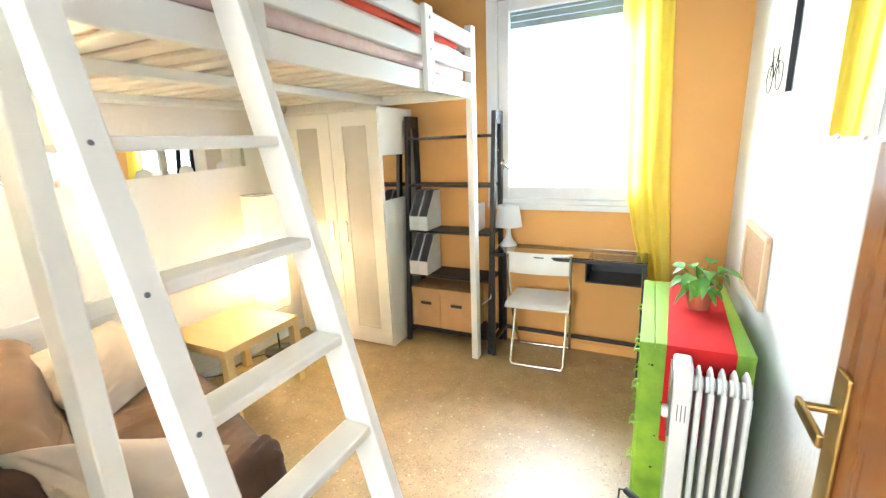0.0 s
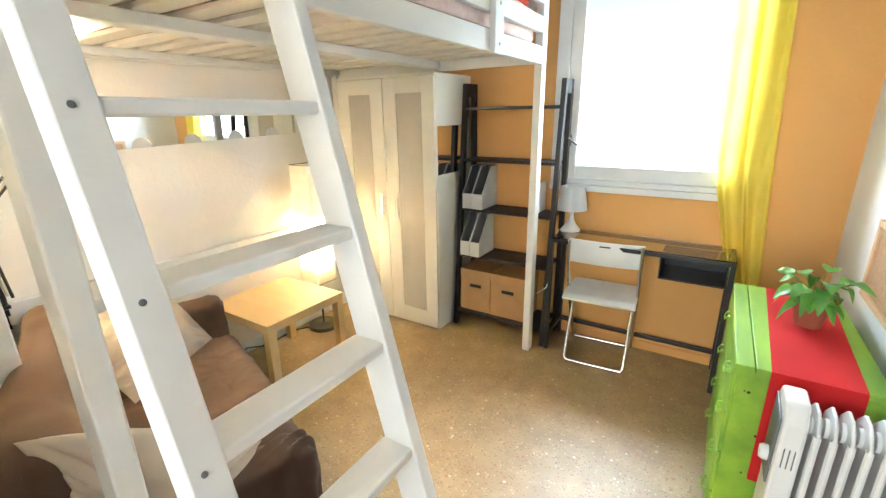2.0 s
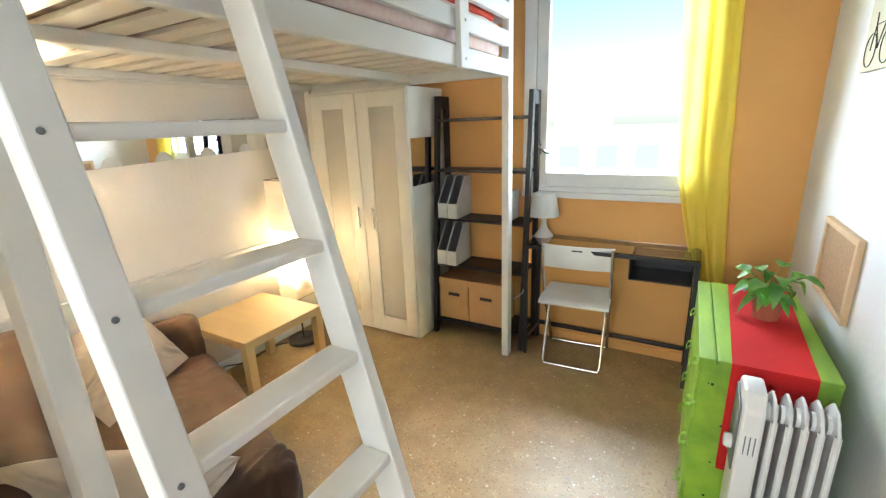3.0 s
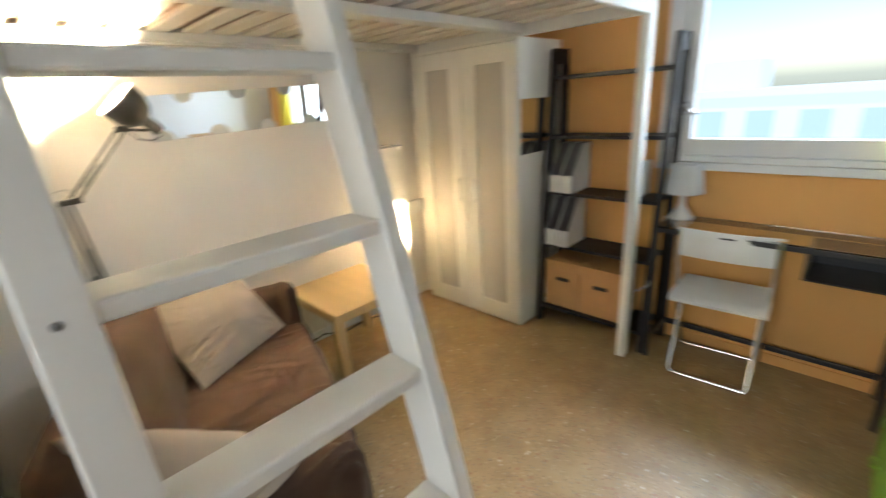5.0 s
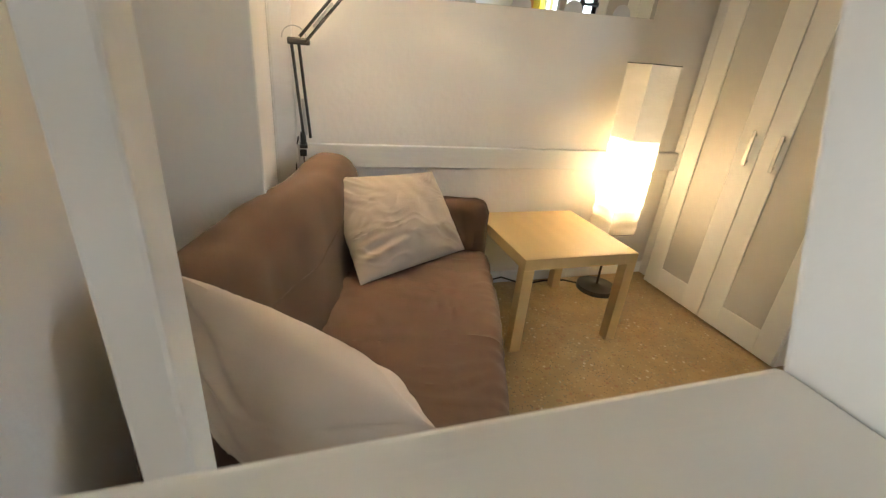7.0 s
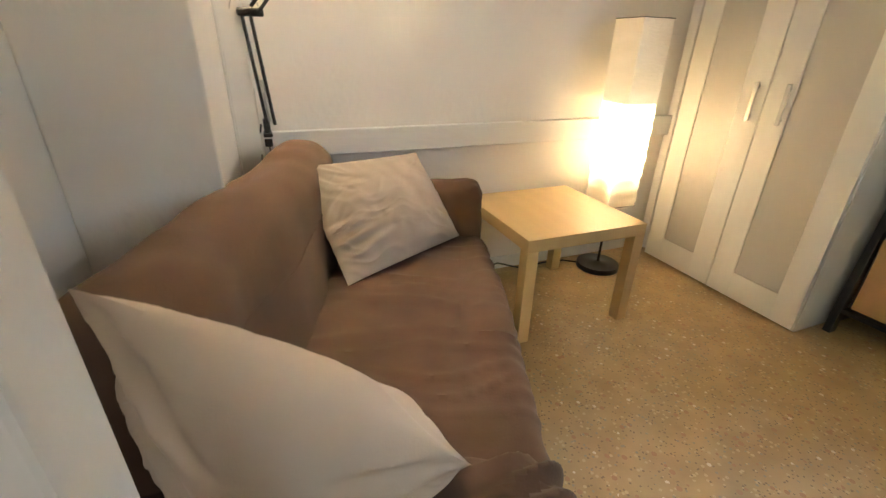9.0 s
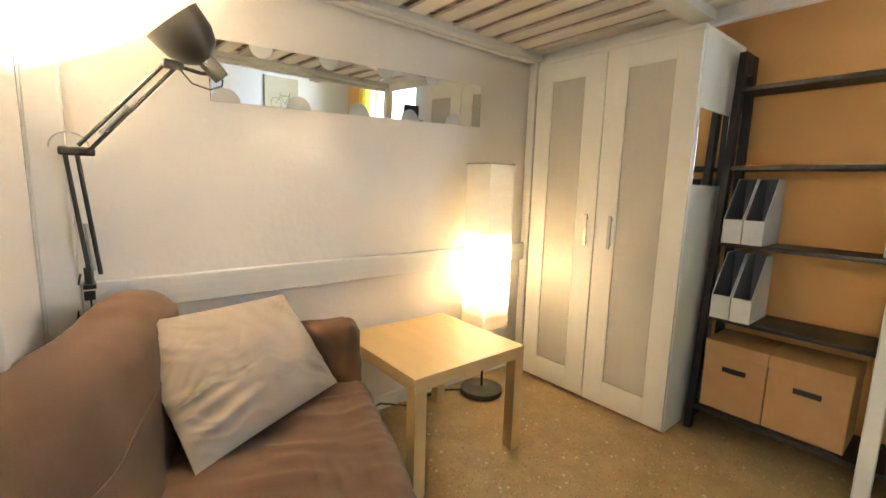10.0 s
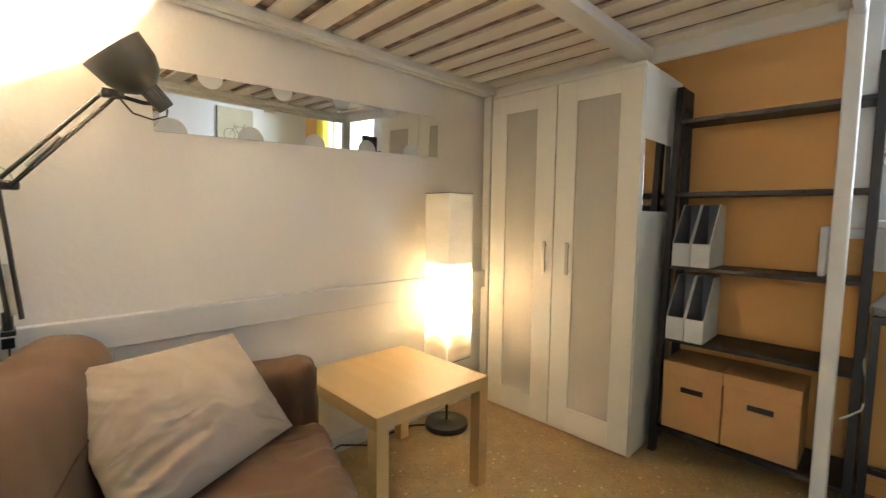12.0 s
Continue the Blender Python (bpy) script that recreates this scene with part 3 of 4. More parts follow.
def build_files():
    def one(at):
        f = thing("magazine_file", "white cardboard magazine file with grey inside, on the shelf", "magazine file", at, group="magazine files", local=True)
        w, d, h, lo, t = 0.074, 0.235, 0.285, 0.105, 0.003
        side = [(0, 0), (d, 0), (d, h), (0.135, h), (0, lo)]
        for x in (0, w - t):
            part("side", prism(B(), side, "x", x, x + t), M_white_card, f, smooth=False)
        inner = [(t, t), (d - t, t), (d - t, h - 0.004), (0.137, h - 0.004), (t, lo - 0.002)]
        for x in (t + 0.0005, w - t - 0.0015):
            part("lining", prism(B(), inner, "x", x, x + 0.001), M_grey_card, f, "grey lining", smooth=False)
        part("front", box(B(), (t, 0, 0), (w - t, t, lo)), M_white_card, f)
        part("back", box(B(), (t, d - t, 0), (w - t, d, h)), M_grey_card, f)
        part("bottom", box(B(), (t, t, 0), (w - t, d - t, t)), M_grey_card, f)
        return f
    first = one((1.003, 2.687, 0.881))
    for x, y, z in ((1.083, 2.683, 0.881), (1.005, 2.650, 0.545), (1.085, 2.646, 0.545)):
        copy_thing(first, pose(x, y, z))
    fo = thing("white_folder", "slim white folder standing on the shelf", "folder", (1.523, 2.83, 0.881))
    part("cover", box(B(), (1.512, 2.76, 0.881), (1.534, 2.90, 1.075), 0.003), M_white_card, fo)


build_files()

# ---- desk, chair, table lamp ----


def build_desk():
    x0, x1, y0, y1, h = 1.676, 2.652, 2.605, 2.905, 0.770
    d = thing("laptop_desk", "narrow black steel desk with a glass top", "desk", (2.13, 2.76, 0))
    r = 0.012
    for x in (x0, x1 - 2 * r):
        for y in (y0, y1 - 2 * r):
            part("leg", box(B(), (x, y, 0), (x + 2 * r, y + 2 * r, h - 2 * r), 0.002), M_blackmetal, d)
    for lo, hi in (((x0, y0, h - 2 * r), (x1, y0 + 2 * r, h)), ((x0, y1 - 2 * r, h - 2 * r), (x1, y1, h)),
                   ((x0, y0 + 2 * r, h - 2 * r), (x0 + 2 * r, y1 - 2 * r, h)), ((x1 - 2 * r, y0 + 2 * r, h - 2 * r), (x1, y1 - 2 * r, h)),
                   ((x0 + 2 * r, y1 - 2 * r, 0.10), (x1 - 2 * r, y1, 0.125)),
                   ((x0, y0 + 2 * r, 0.10), (x0 + 2 * r, y1 - 2 * r, 0.125)), ((x1 - 2 * r, y0 + 2 * r, 0.10), (x1, y1 - 2 * r, 0.125))):
        part("frame_bar", box(B(), lo, hi, 0.002), M_blackmetal, d)
    g = part("glass_top", box(B(), (x0 + 0.004, y0 + 0.004, h + 0.0005), (x1 - 0.004, y1 - 0.004, h + 0.006), 0.001), M_desk_glass, d, "clear glass top")
    g.visible_shadow = False
    bm = B()
    a, b = 2.300, x1 - 2 * r - 0.002
    box(bm, (a, y0 + 0.002, 0.624), (b, y1 - 0.03, 0.630))
    box(bm, (a, y0 + 0.002, 0.630), (a + 0.006, y1 - 0.03, 0.745))
    box(bm, (b - 0.006, y0 + 0.002, 0.630), (b, y1 - 0.03, 0.745))
    box(bm, (a + 0.006, y1 - 0.036, 0.630), (b - 0.006, y1 - 0.03, 0.745))
    part("tray", bm, M_blackmetal, d, "black steel tray under the top")


build_desk()


def build_chair():
    c = thing("folding_chair", "white folding chair with chromed tube legs", "chair", (2.004, 2.660, 0), 4.0, local=True)
    c.scale = (1.03, 1, 1.02)
    w = 0.185
    def curved(y0, y1, z0, z1, wide):
        ring = [(0, 0.04), (0, 0.96), (0.004, 1), (0.010, 1), (0.014, 0.96), (0.014, 0.04), (0.010, 0), (0.004, 0)]
        bm = B()
        rows = []
        for k in range(25):
            a = 2 * k / 24 - 1
            y = 0.024 * a * a
            rows.append([bm.verts.new((a * wide, y0 + (y1 - y0) * v + y + d, z0 + (z1 - z0) * v)) for d, v in ring])
        for p, q in zip(rows, rows[1:]):
            for m in range(8):
                bm.faces.new((p[m], p[(m + 1) % 8], q[(m + 1) % 8], q[m]))
        bm.faces.new(rows[0])
        bm.faces.new(rows[-1][::-1])
        return bm
    back = part("backrest", curved(-0.085, -0.060, 0.640, 0.772, 0.205), M_chairwhite, c)
    # No slot is cut; this black block paints the shade inside it.
    part("slot_plate", box(B(), (-0.030, -0.0665, 0.744), (0.030, -0.0600, 0.752), 0.002), M_blackplastic, back, "dark plate drawn for the shaded backrest slot")
    bm = B()
    def seat(u, v):
        x = (u - 0.5) * 2 * 0.2
        y = -0.155 + 0.33 * v
        edge = max(0, 1 - v * 5)
        return (x * (1 - 0.05 * v), y, 0.458 - 0.014 * math.sin(math.pi * v) * (1 - (2 * u - 1) ** 4) - 0.018 * edge ** 2)
    sheet(bm, 14, 12, seat)
    thicken(bm, 0.016)
    part("seat", bm, M_chairwhite, c)
    for s in (-1, 1):
        part("front_leg", tube(B(), [(s * w * 1.06, -0.070, 0.770), (s * w * 1.06, -0.060, 0.62), (s * w * 1.05, 0.03, 0.40), (s * w * 0.98, 0.22, 0.014)], 0.010, 10), M_chrome, c)
        part("rear_leg", tube(B(), [(s * w * 0.93, 0.10, 0.440), (s * w * 0.93, -0.02, 0.20), (s * w * 0.93, -0.115, 0.03), (s * w * 0.86, -0.125, 0.013)], 0.010, 10), M_chrome, c)
    part("foot_bar", tube(B(), [(-w * 0.87, -0.125, 0.0125), (w * 0.87, -0.125, 0.0125)], 0.010, 10), M_chrome, c)
    part("foot_bar", tube(B(), [(-w * 0.98, 0.22, 0.0125), (w * 0.98, 0.22, 0.0125)], 0.010, 10), M_chrome, c)


build_chair()


def build_table_lamp():
    l = thing("table_lamp", "small white plastic table lamp standing on the desk", "lamp", (1.733, 2.835, 0.7765), local=True)
    part("base", lathe(B(), [(0.062, 0), (0.062, 0.006), (0.050, 0.022), (0.026, 0.055), (0.017, 0.085), (0.016, 0.115), (0.030, 0.140)], 32), M_lampwhite, l)
    bm = B()
    lathe(bm, [(0.094, 0.140), (0.097, 0.141), (0.074, 0.290), (0.071, 0.290), (0.094, 0.140)], 36)
    part("shade", bm, M_lampwhite, l)
    c = thing("lamp_cable", "thin white cable hanging from the desk", "cable", (1.69, 2.70, 0.3))
    pts = [(1.735, 2.85, 0.780), (1.668, 2.80, 0.780), (1.660, 2.72, 0.72), (1.668, 2.66, 0.58), (1.684, 2.62, 0.50), (1.672, 2.60, 0.44), (1.640, 2.575, 0.415), (1.62, 2.57, 0.40)]
    part("cord", tube(B(), pts, 0.0035, 6), M_cable_white, c)


build_table_lamp()

# ---- green chest, runner, plant, radiator ----


def build_chest():
    x0, x1, y0, y1, h = 2.638, 3.012, 1.576, 2.375, 0.748
    c = thing("chest_of_drawers", "lime green painted wooden chest of drawers with worn edges", "chest", ((x0 + x1) / 2, (y0 + y1) / 2, 0))
    bm = B()
    box(bm, (x0 + 0.012, y0 + 0.008, 0), (x1, y0 + 0.026, h - 0.022), 0.003)
    box(bm, (x0 + 0.012, y1 - 0.026, 0), (x1, y1 - 0.008, h - 0.022), 0.003)
    box(bm, (x1 - 0.012, y0 + 0.026, 0.03), (x1 - 0.002, y1 - 0.026, h - 0.022))
    box(bm, (x0 + 0.024, y0 + 0.026, 0.02), (x1 - 0.012, y1 - 0.026, 0.04))
    part("body", bm, M_green, c)
    for a, b in ((x0, x0 + 0.052), (x0 + 0.054, x1)):
        part("top_plank", box(B(), (a, y0, h - 0.022), (b, y1, h), 0.004), M_green, c)
    zs = [0.035, 0.21, 0.385, 0.555, 0.722]
    for z0, z1 in zip(zs, zs[1:]):
        dr = part("drawer", box(B(), (x0 + 0.001, y0 + 0.030, z0 + 0.004), (x0 + 0.020, y1 - 0.030, z1 - 0.004), 0.004), M_green, c)
        for y in (y0 + 0.16, y1 - 0.16):
            bm = B()
            z = (z0 + z1) / 2 + 0.01
            for dy in (-0.028, 0.028):
                lathe(bm, [(0.008, 0), (0.008, 0.003), (0.004, 0.012)], 10, pose(x0 + 0.001, y + dy, z, 0, -90, 0))
            tube(bm, [(x0 - 0.011, y - 0.028, z), (x0 - 0.017, y - 0.022, z - 0.016), (x0 - 0.017, y + 0.022, z - 0.016), (x0 - 0.011, y + 0.028, z)], 0.003, 6)
            part("pull", bm, M_green, dr)
    bm = B()
    for k in range(26):
        rng = random.Random(k)
        y, z = y0 + 0.0075, 0.06 + 0.62 * rng.random()
        lathe(bm, [(0.0025 + 0.003 * rng.random(), 0), (0.0005, 0.0012)], 7, pose(x0 + 0.03 + 0.34 * rng.random(), y, z, 90, 0, 0))
    part("paint_chips", bm, M_blackwood, c, "dark worn spots in the paint")
    r = thing("table_runner", "red cotton runner laid over the chest, hanging down its end", "runner", (2.84, 1.95, h))
    bm = B()
    xa, xb = 2.730, 2.952
    drop = 0.40
    ln = y1 - y0
    def f(u, v):
        s = v * (ln + drop)
        x = xa + (xb - xa) * u
        wob = 0.003 * noise.noise(Vector((x * 12, s * 9, 0)))
        if s < ln:
            return (x + 0.03 * (1 - s / ln), y1 - 0.006 - s, h + 0.003)
        k = s - ln
        e = min(1, k / 0.02)
        return (x, y0 - 0.006 - 0.002 * e + wob * 0.8, h + 0.003 - k)
    sheet(bm, 12, 60, f)
    thicken(bm, 0.002)
    part("cloth", bm, M_red, r)
    bm = B()
    box(bm, (xa + 0.001, y0 - 0.0115, h - drop - 0.004), (xb - 0.001, y0 - 0.005, h - drop + 0.014), 0.001)
    part("hem", bm, M_red, r)


build_chest()


def build_plant():
    cx, cy, z0 = 2.862, 2.005, 0.7525
    p = thing("potted_plant", "green trailing houseplant in a terracotta pot on the runner", "plant", (cx, cy, z0), local=True)
    p.scale = (0.80, 0.80, 0.88)
    bm = B()
    lathe(bm, [(0.050, 0), (0.066, 0.078), (0.072, 0.080), (0.074, 0.104), (0.066, 0.104), (0.064, 0.088), (0.0, 0.086)], 28)
    part("pot", bm, M_pot, p, "terracotta pot")
    part("soil", lathe(B(), [(0.064, 0.080), (0.040, 0.094), (0.0, 0.097)], 20), M_soil, p)
    rng = random.Random(4)
    for k in range(26):
        a = 2 * math.pi * (k * 0.381 + 0.05 * rng.random())
        reach = 0.025 + 0.065 * rng.random() if k > 6 else 0.07 + 0.03 * rng.random()
        up = (0.01 + 0.085 * rng.random()) if k > 6 else 0.085 + 0.045 * rng.random()
        root = Vector((0.022 * math.cos(a), 0.022 * math.sin(a), 0.095))
        tip = Vector((reach * math.cos(a), reach * math.sin(a), 0.095 + up - 0.35 * max(0, reach - 0.10)))
        mid = (root + tip) / 2 + Vector((0, 0, 0.025))
        part("stem", tube(B(), [root, (root + mid) / 2 + Vector((0, 0, 0.012)), mid, tip], 0.0022, 5, 0.0014), M_stem, p)
        length = 0.075 + 0.040 * rng.random()
        width = length * (0.29 + 0.08 * rng.random())
        droop = 0.25 + 0.75 * rng.random() if k > 6 else 0.05 + 0.25 * rng.random()
        tw = rng.uniform(-0.6, 0.6)
        ca, sa = math.cos(a + tw * 0.6), math.sin(a + tw * 0.6)
        bm = B()
        def leaf(u, v):
            s = v
            half = width * (math.sin(math.pi * min(1, s ** 0.72)) ** 0.8 if 0 < s < 1 else 0.0) + 0.0006
            o = (u - 0.5) * 2 * half
            fall = -droop * length * s * s + 0.10 * length * math.sin(3 * s)
            lift = 0.30 * abs(o) + 0.004 * math.sin(9 * s + k)
            side = Vector((-sa, ca, tw * 0.6)).normalized()
            return tip + Vector((ca * length * s * (1 - 0.25 * droop), sa * length * s * (1 - 0.25 * droop), fall + lift)) + side * o
        sheet(bm, 4, 8, leaf)
        part("leaf", bm, M_leaf, p)


build_plant()


def build_radiator():
    r = thing("oil_radiator", "white oil-filled electric radiator with fins and a control box", "radiator", (2.842, 1.462, 0), local=True)
    r.scale = (1, 1, 1.05)
    y0, y1, zb, zt = -0.075, 0.065, 0.10, 0.700
    xs = [-0.014 + 0.0345 * k for k in range(5)]
    for x in xs:
        bm = B()
        out = [(y0, zb + 0.03), (y0 + 0.03, zb), (y1 - 0.03, zb), (y1, zb + 0.03), (y1, zt - 0.04), (y1 - 0.045, zt), (y0 + 0.045, zt), (y0, zt - 0.04)]
        prism(bm, out, "x", x - 0.0045, x + 0.0045, 0.0035)
        part("fin", bm, M_radiator, r)
        bm = B()
        for zc in (zb + 0.055, zt - 0.055):
            tube(bm, [(x - 0.014, -0.005, zc), (x - 0.006, -0.005, zc), (x + 0.006, -0.005, zc), (x + 0.014, -0.005, zc)], 0.026, 18)
        tube(bm, [(x, y0 + 0.008, zb + 0.05), (x, y0 + 0.008, zt - 0.05)], 0.0095, 8)
        part("oil_tube", bm, M_radiator, r)
    bm = B()
    out = [(y0 - 0.004, 0.085), (y1, 0.085), (y1, zt - 0.01), (y1 - 0.02, zt + 0.02), (y0 + 0.03, zt + 0.02), (y0 - 0.004, zt - 0.03)]
    prism(bm, out, "x", -0.092, -0.034, 0.010)
    cb = part("control_box", bm, M_radiator, r)
    bm = B()
    prism(bm, [(y0 + 0.012, 0.46), (y1 - 0.01, 0.46), (y1 - 0.01, zt - 0.01), (y0 + 0.012, zt - 0.03)], "x", -0.098, -0.091, 0.004)
    part("control_panel", bm, M_grey_plastic, cb, "grey control panel")
    part("knob", lathe(B(), [(0.022, 0), (0.022, 0.012), (0.018, 0.020), (0.0, 0.021)], 20, pose(-0.098, -0.020, 0.53, 0, -90, 0)), M_radiator, cb)
    bm = B()
    for k in range(3):
        box(bm, (-0.076 + 0.012 * k, y0 - 0.0055, 0.535), (-0.073 + 0.012 * k, y0 - 0.003, 0.595), 0.0006)
    part("vent_slot", bm, M_grey_plastic, cb)
    for x in (-0.065, 0.105):
        bm = B()
        box(bm, (x - 0.014, -0.105, 0.050), (x + 0.014, 0.100, 0.066), 0.004)
        box(bm, (x - 0.010, -0.03, 0.066), (x + 0.010, 0.02, 0.098), 0.003)
        foot = part("foot", bm, M_blackplastic, r)
        for yy in (-0.092, 0.086):
            part("wheel", lathe(B(), [(0.0, -0.012), (0.022, -0.012), (0.0255, -0.006), (0.0255, 0.006), (0.022, 0.012), (0.0, 0.012)], 18, pose(x, yy, 0.0255, 0, 90, 0)), M_blackplastic, foot)
    pl = thing("radiator_plug", "black plug and cable beside the radiator", "cable", (2.63, 1.46, 0.0))
    bm = B()
    tube(bm, [(2.628, 1.475, 0.150), (2.650, 1.455, 0.150), (2.684, 1.430, 0.150)], 0.014, 10)
    tube(bm, [(2.628, 1.475, 0.150), (2.604, 1.49, 0.135), (2.600, 1.47, 0.05), (2.625, 1.40, 0.006), (2.70, 1.30, 0.005)], 0.004, 6)
    part("cord", bm, M_cable_black, pl)


build_radiator()


def build_curtain():
    c = thing("curtain", "sheer yellow curtain gathered beside the window", "curtain", (2.65, 2.86, 0.5))
    bm = B()
    z1, z0 = 2.55, 0.46
    def f(u, v):
        z = z1 + (z0 - z1) * v
        g = max(0.0, (1.25 - z) / 0.75)
        left = 2.425 + 0.055 * max(0, 2.2 - z) + 0.13 * min(1, g) ** 1.3
        right = 2.700 + 0.04 * max(0, 2.2 - z) + 0.015 * g
        x = left + (right - left) * u
        amp = 0.013 + 0.004 * math.sin(3 * z)
        return (x + 0.008 * math.sin(14 * u + 1.5 * z), 2.862 + amp * math.sin(2 * math.pi * (3.4 * u + 0.12 * math.sin(2.2 * z))) + 0.006 * noise.noise(Vector((u * 9, z * 2.5, 1))), z)
    sheet(bm, 96, 60, f)
    part("cloth", bm, M_yellow, c)
    rod = thing("curtain_rod", "thin white curtain rod above the window", "curtain rod", (2.1, 2.86, 2.56))
    part("rod", tube(B(), [(1.45, 2.862, 2.56), (2.85, 2.862, 2.56)], 0.009, 12), M_frame, rod)
    for x in (1.5, 2.8):
        part("bracket", box(B(), (x - 0.008, 2.862, 2.552), (x + 0.008, 2.9295, 2.568), 0.002), M_frame, rod)


build_curtain()

# ---- sofa, cushions, side table, lamps ----
S_AT, S_TURN = (0.262, 1.268, 0.0), -19.5


def build_sofa():
    s = thing("sofa", "two-seat sofa with a loose brown cotton cover", "sofa", S_AT, S_TURN, local=True)
    L = 1.37
    def pleats(p):
        return 0.011 * math.sin(p.x * 130 + p.y * 70 + 4 * p.z) * math.exp(-((p.y + 0.02) ** 2) * 60) * (1.0 if p.z < 0.56 else 0.3)
    part("base", soft_box(B(), (0.02, -0.70, 0.03), (L - 0.02, -0.015, 0.24), 0.02, 10, 0.006, 7), M_sofa, s)
    def seat_fold(p):
        ridge = 1 - min(1.0, 2.4 * abs(noise.noise(Vector((p.x * 15 + 1.2 * noise.noise(p * 4), p.y * 2.6, 3.0)))))
        return 0.0075 * (ridge ** 2.4 - 0.2) * (0.35 + math.exp(-((p.x - 0.55) ** 2) * 5)) + 0.018 * math.sin(math.pi * min(1, max(0, p.x / L)))
    part("seat_cushion", soft_box(B(), (0.10, -0.56, 0.20), (L - 0.10, 0.015, 0.385), 0.045, 90, 0.007, 6, 2.0, seat_fold), M_sofa, s)
    back = soft_box(B(), (0.05, -0.30, 0.12), (L - 0.06, -0.11, 0.762), 0.075, 34, 0.014, 4.5, 5.0)
    bmesh.ops.transform(back, matrix=Matrix.Translation((0, -0.40, 0)) @ Matrix.Shear("XY", 4, (0, 0)), verts=back.verts[:])
    for v in back.verts:
        v.co.y += -0.17 * (v.co.z - 0.35)
    tree = BVHTree.FromBMesh(back)
    rest = part("backrest", back, M_sofa, s)
    for z in (0.585,):
        line = []
        for k in range(40):
            hit = tree.ray_cast(Vector((0.10 + (L - 0.22) * k / 39, 0.5, z + 0.012 * math.sin(k * 0.25))), Vector((0, -1, 0)))[0]
            if hit:
                line.append(tuple(hit))
        part("seam", tube(B(), line, 0.0028, 6), M_sofa, rest, "raised cover seam")
    for a, b in ((0.0, 0.125), (L - 0.135, L)):
        part("armrest", soft_box(B(), (a, -0.70, 0.03), (b, -0.005, 0.610 if a < 0.5 else 0.525), 0.052, 30, 0.009, 7, a * 9, pleats), M_sofa, s)


build_sofa()


def cushion(label, tl, tr, br, bl, thick, seed, pinch, creases, folds):
    """A square cushion hung between its four corners."""
    tl, tr, br, bl = Vector(tl), Vector(tr), Vector(br), Vector(bl)
    centre = (tl + tr + br + bl) / 4
    c = thing("cushion", label, "cushion", centre, group="beige cushions on the sofa", local=True)
    across, up = (tr + br - tl - bl).normalized(), (tl + tr - bl - br).normalized()
    normal = across.cross(up).normalized()
    bm = B()
    n = 96
    def face(sign):
        def g(u, v):
            a, b = 2 * u - 1, 2 * v - 1
            pa = 0.5 + 0.5 * a * (1 - abs(pinch) * 0.5 * (1 - b * b))
            pb = 0.5 + 0.5 * b * (1 - (pinch if b > 0 else abs(pinch) * 0.3) * (1 - a * a) * (1 - 0.35 * a))
            flat = (bl * (1 - pa) + br * pa) * (1 - pb) + (tl * (1 - pa) + tr * pa) * pb
            h = thick * max(0.0, (1 - a * a) * (1 - b * b)) ** 0.68
            w = noise.fractal(Vector((a * 1.1 + seed, b * 1.1, sign)), 1.0, 2.0, 3) * 0.014
            for ca, cb, count, reach, depth in ((-1.45, -0.35, 7.0, 0.95, 0.017), (1.15, -1.15, 4.0, 0.60, 0.018), (1.1, 1.1, 3.5, 0.50, 0.012), (-1.15, 1.15, 3.5, 0.75, 0.018), (1.4, 0.2, 5.0, 0.55, 0.010)):
                r = math.hypot(a - ca, b - cb)
                g = math.atan2(b - cb, a - ca) + 0.25 * noise.noise(Vector((a * 2.2, b * 2.2, seed + 4)))
                ridge = 1 - min(1.0, 2.6 * abs(noise.noise(Vector((g * count + seed, r * 0.5, ca * 5)))))
                w += creases * depth * (ridge ** 2.2 - 0.25) * math.exp(-((r / reach) ** 2))
            for (a0, b0), (a1, b1), depth, wide in folds:
                k = max(0.0, min(1.0, ((a - a0) * (a1 - a0) + (b - b0) * (b1 - b0)) / ((a1 - a0) ** 2 + (b1 - b0) ** 2)))
                off = (a - a0 - k * (a1 - a0)) * (b1 - b0) - (b - b0 - k * (b1 - b0)) * (a1 - a0)
                r = math.hypot(a - a0 - k * (a1 - a0), b - b0 - k * (b1 - b0)) / wide
                w -= depth * (1 - 0.7 * k) * (math.exp(-r * r) - 0.7 * math.exp(-((r - 1.6 * (1 if off > 0 else -1)) ** 2)))
            return flat - centre + normal * sign * (h + w * min(1, h / thick * 2.2))
        return g
    sheet(bm, n, n, face(1))
    sheet(bm, n, n, face(-1))
    bmesh.ops.remove_doubles(bm, verts=bm.verts[:], dist=0.0004)
    part("cover", bm, M_cushion, c)
    return c


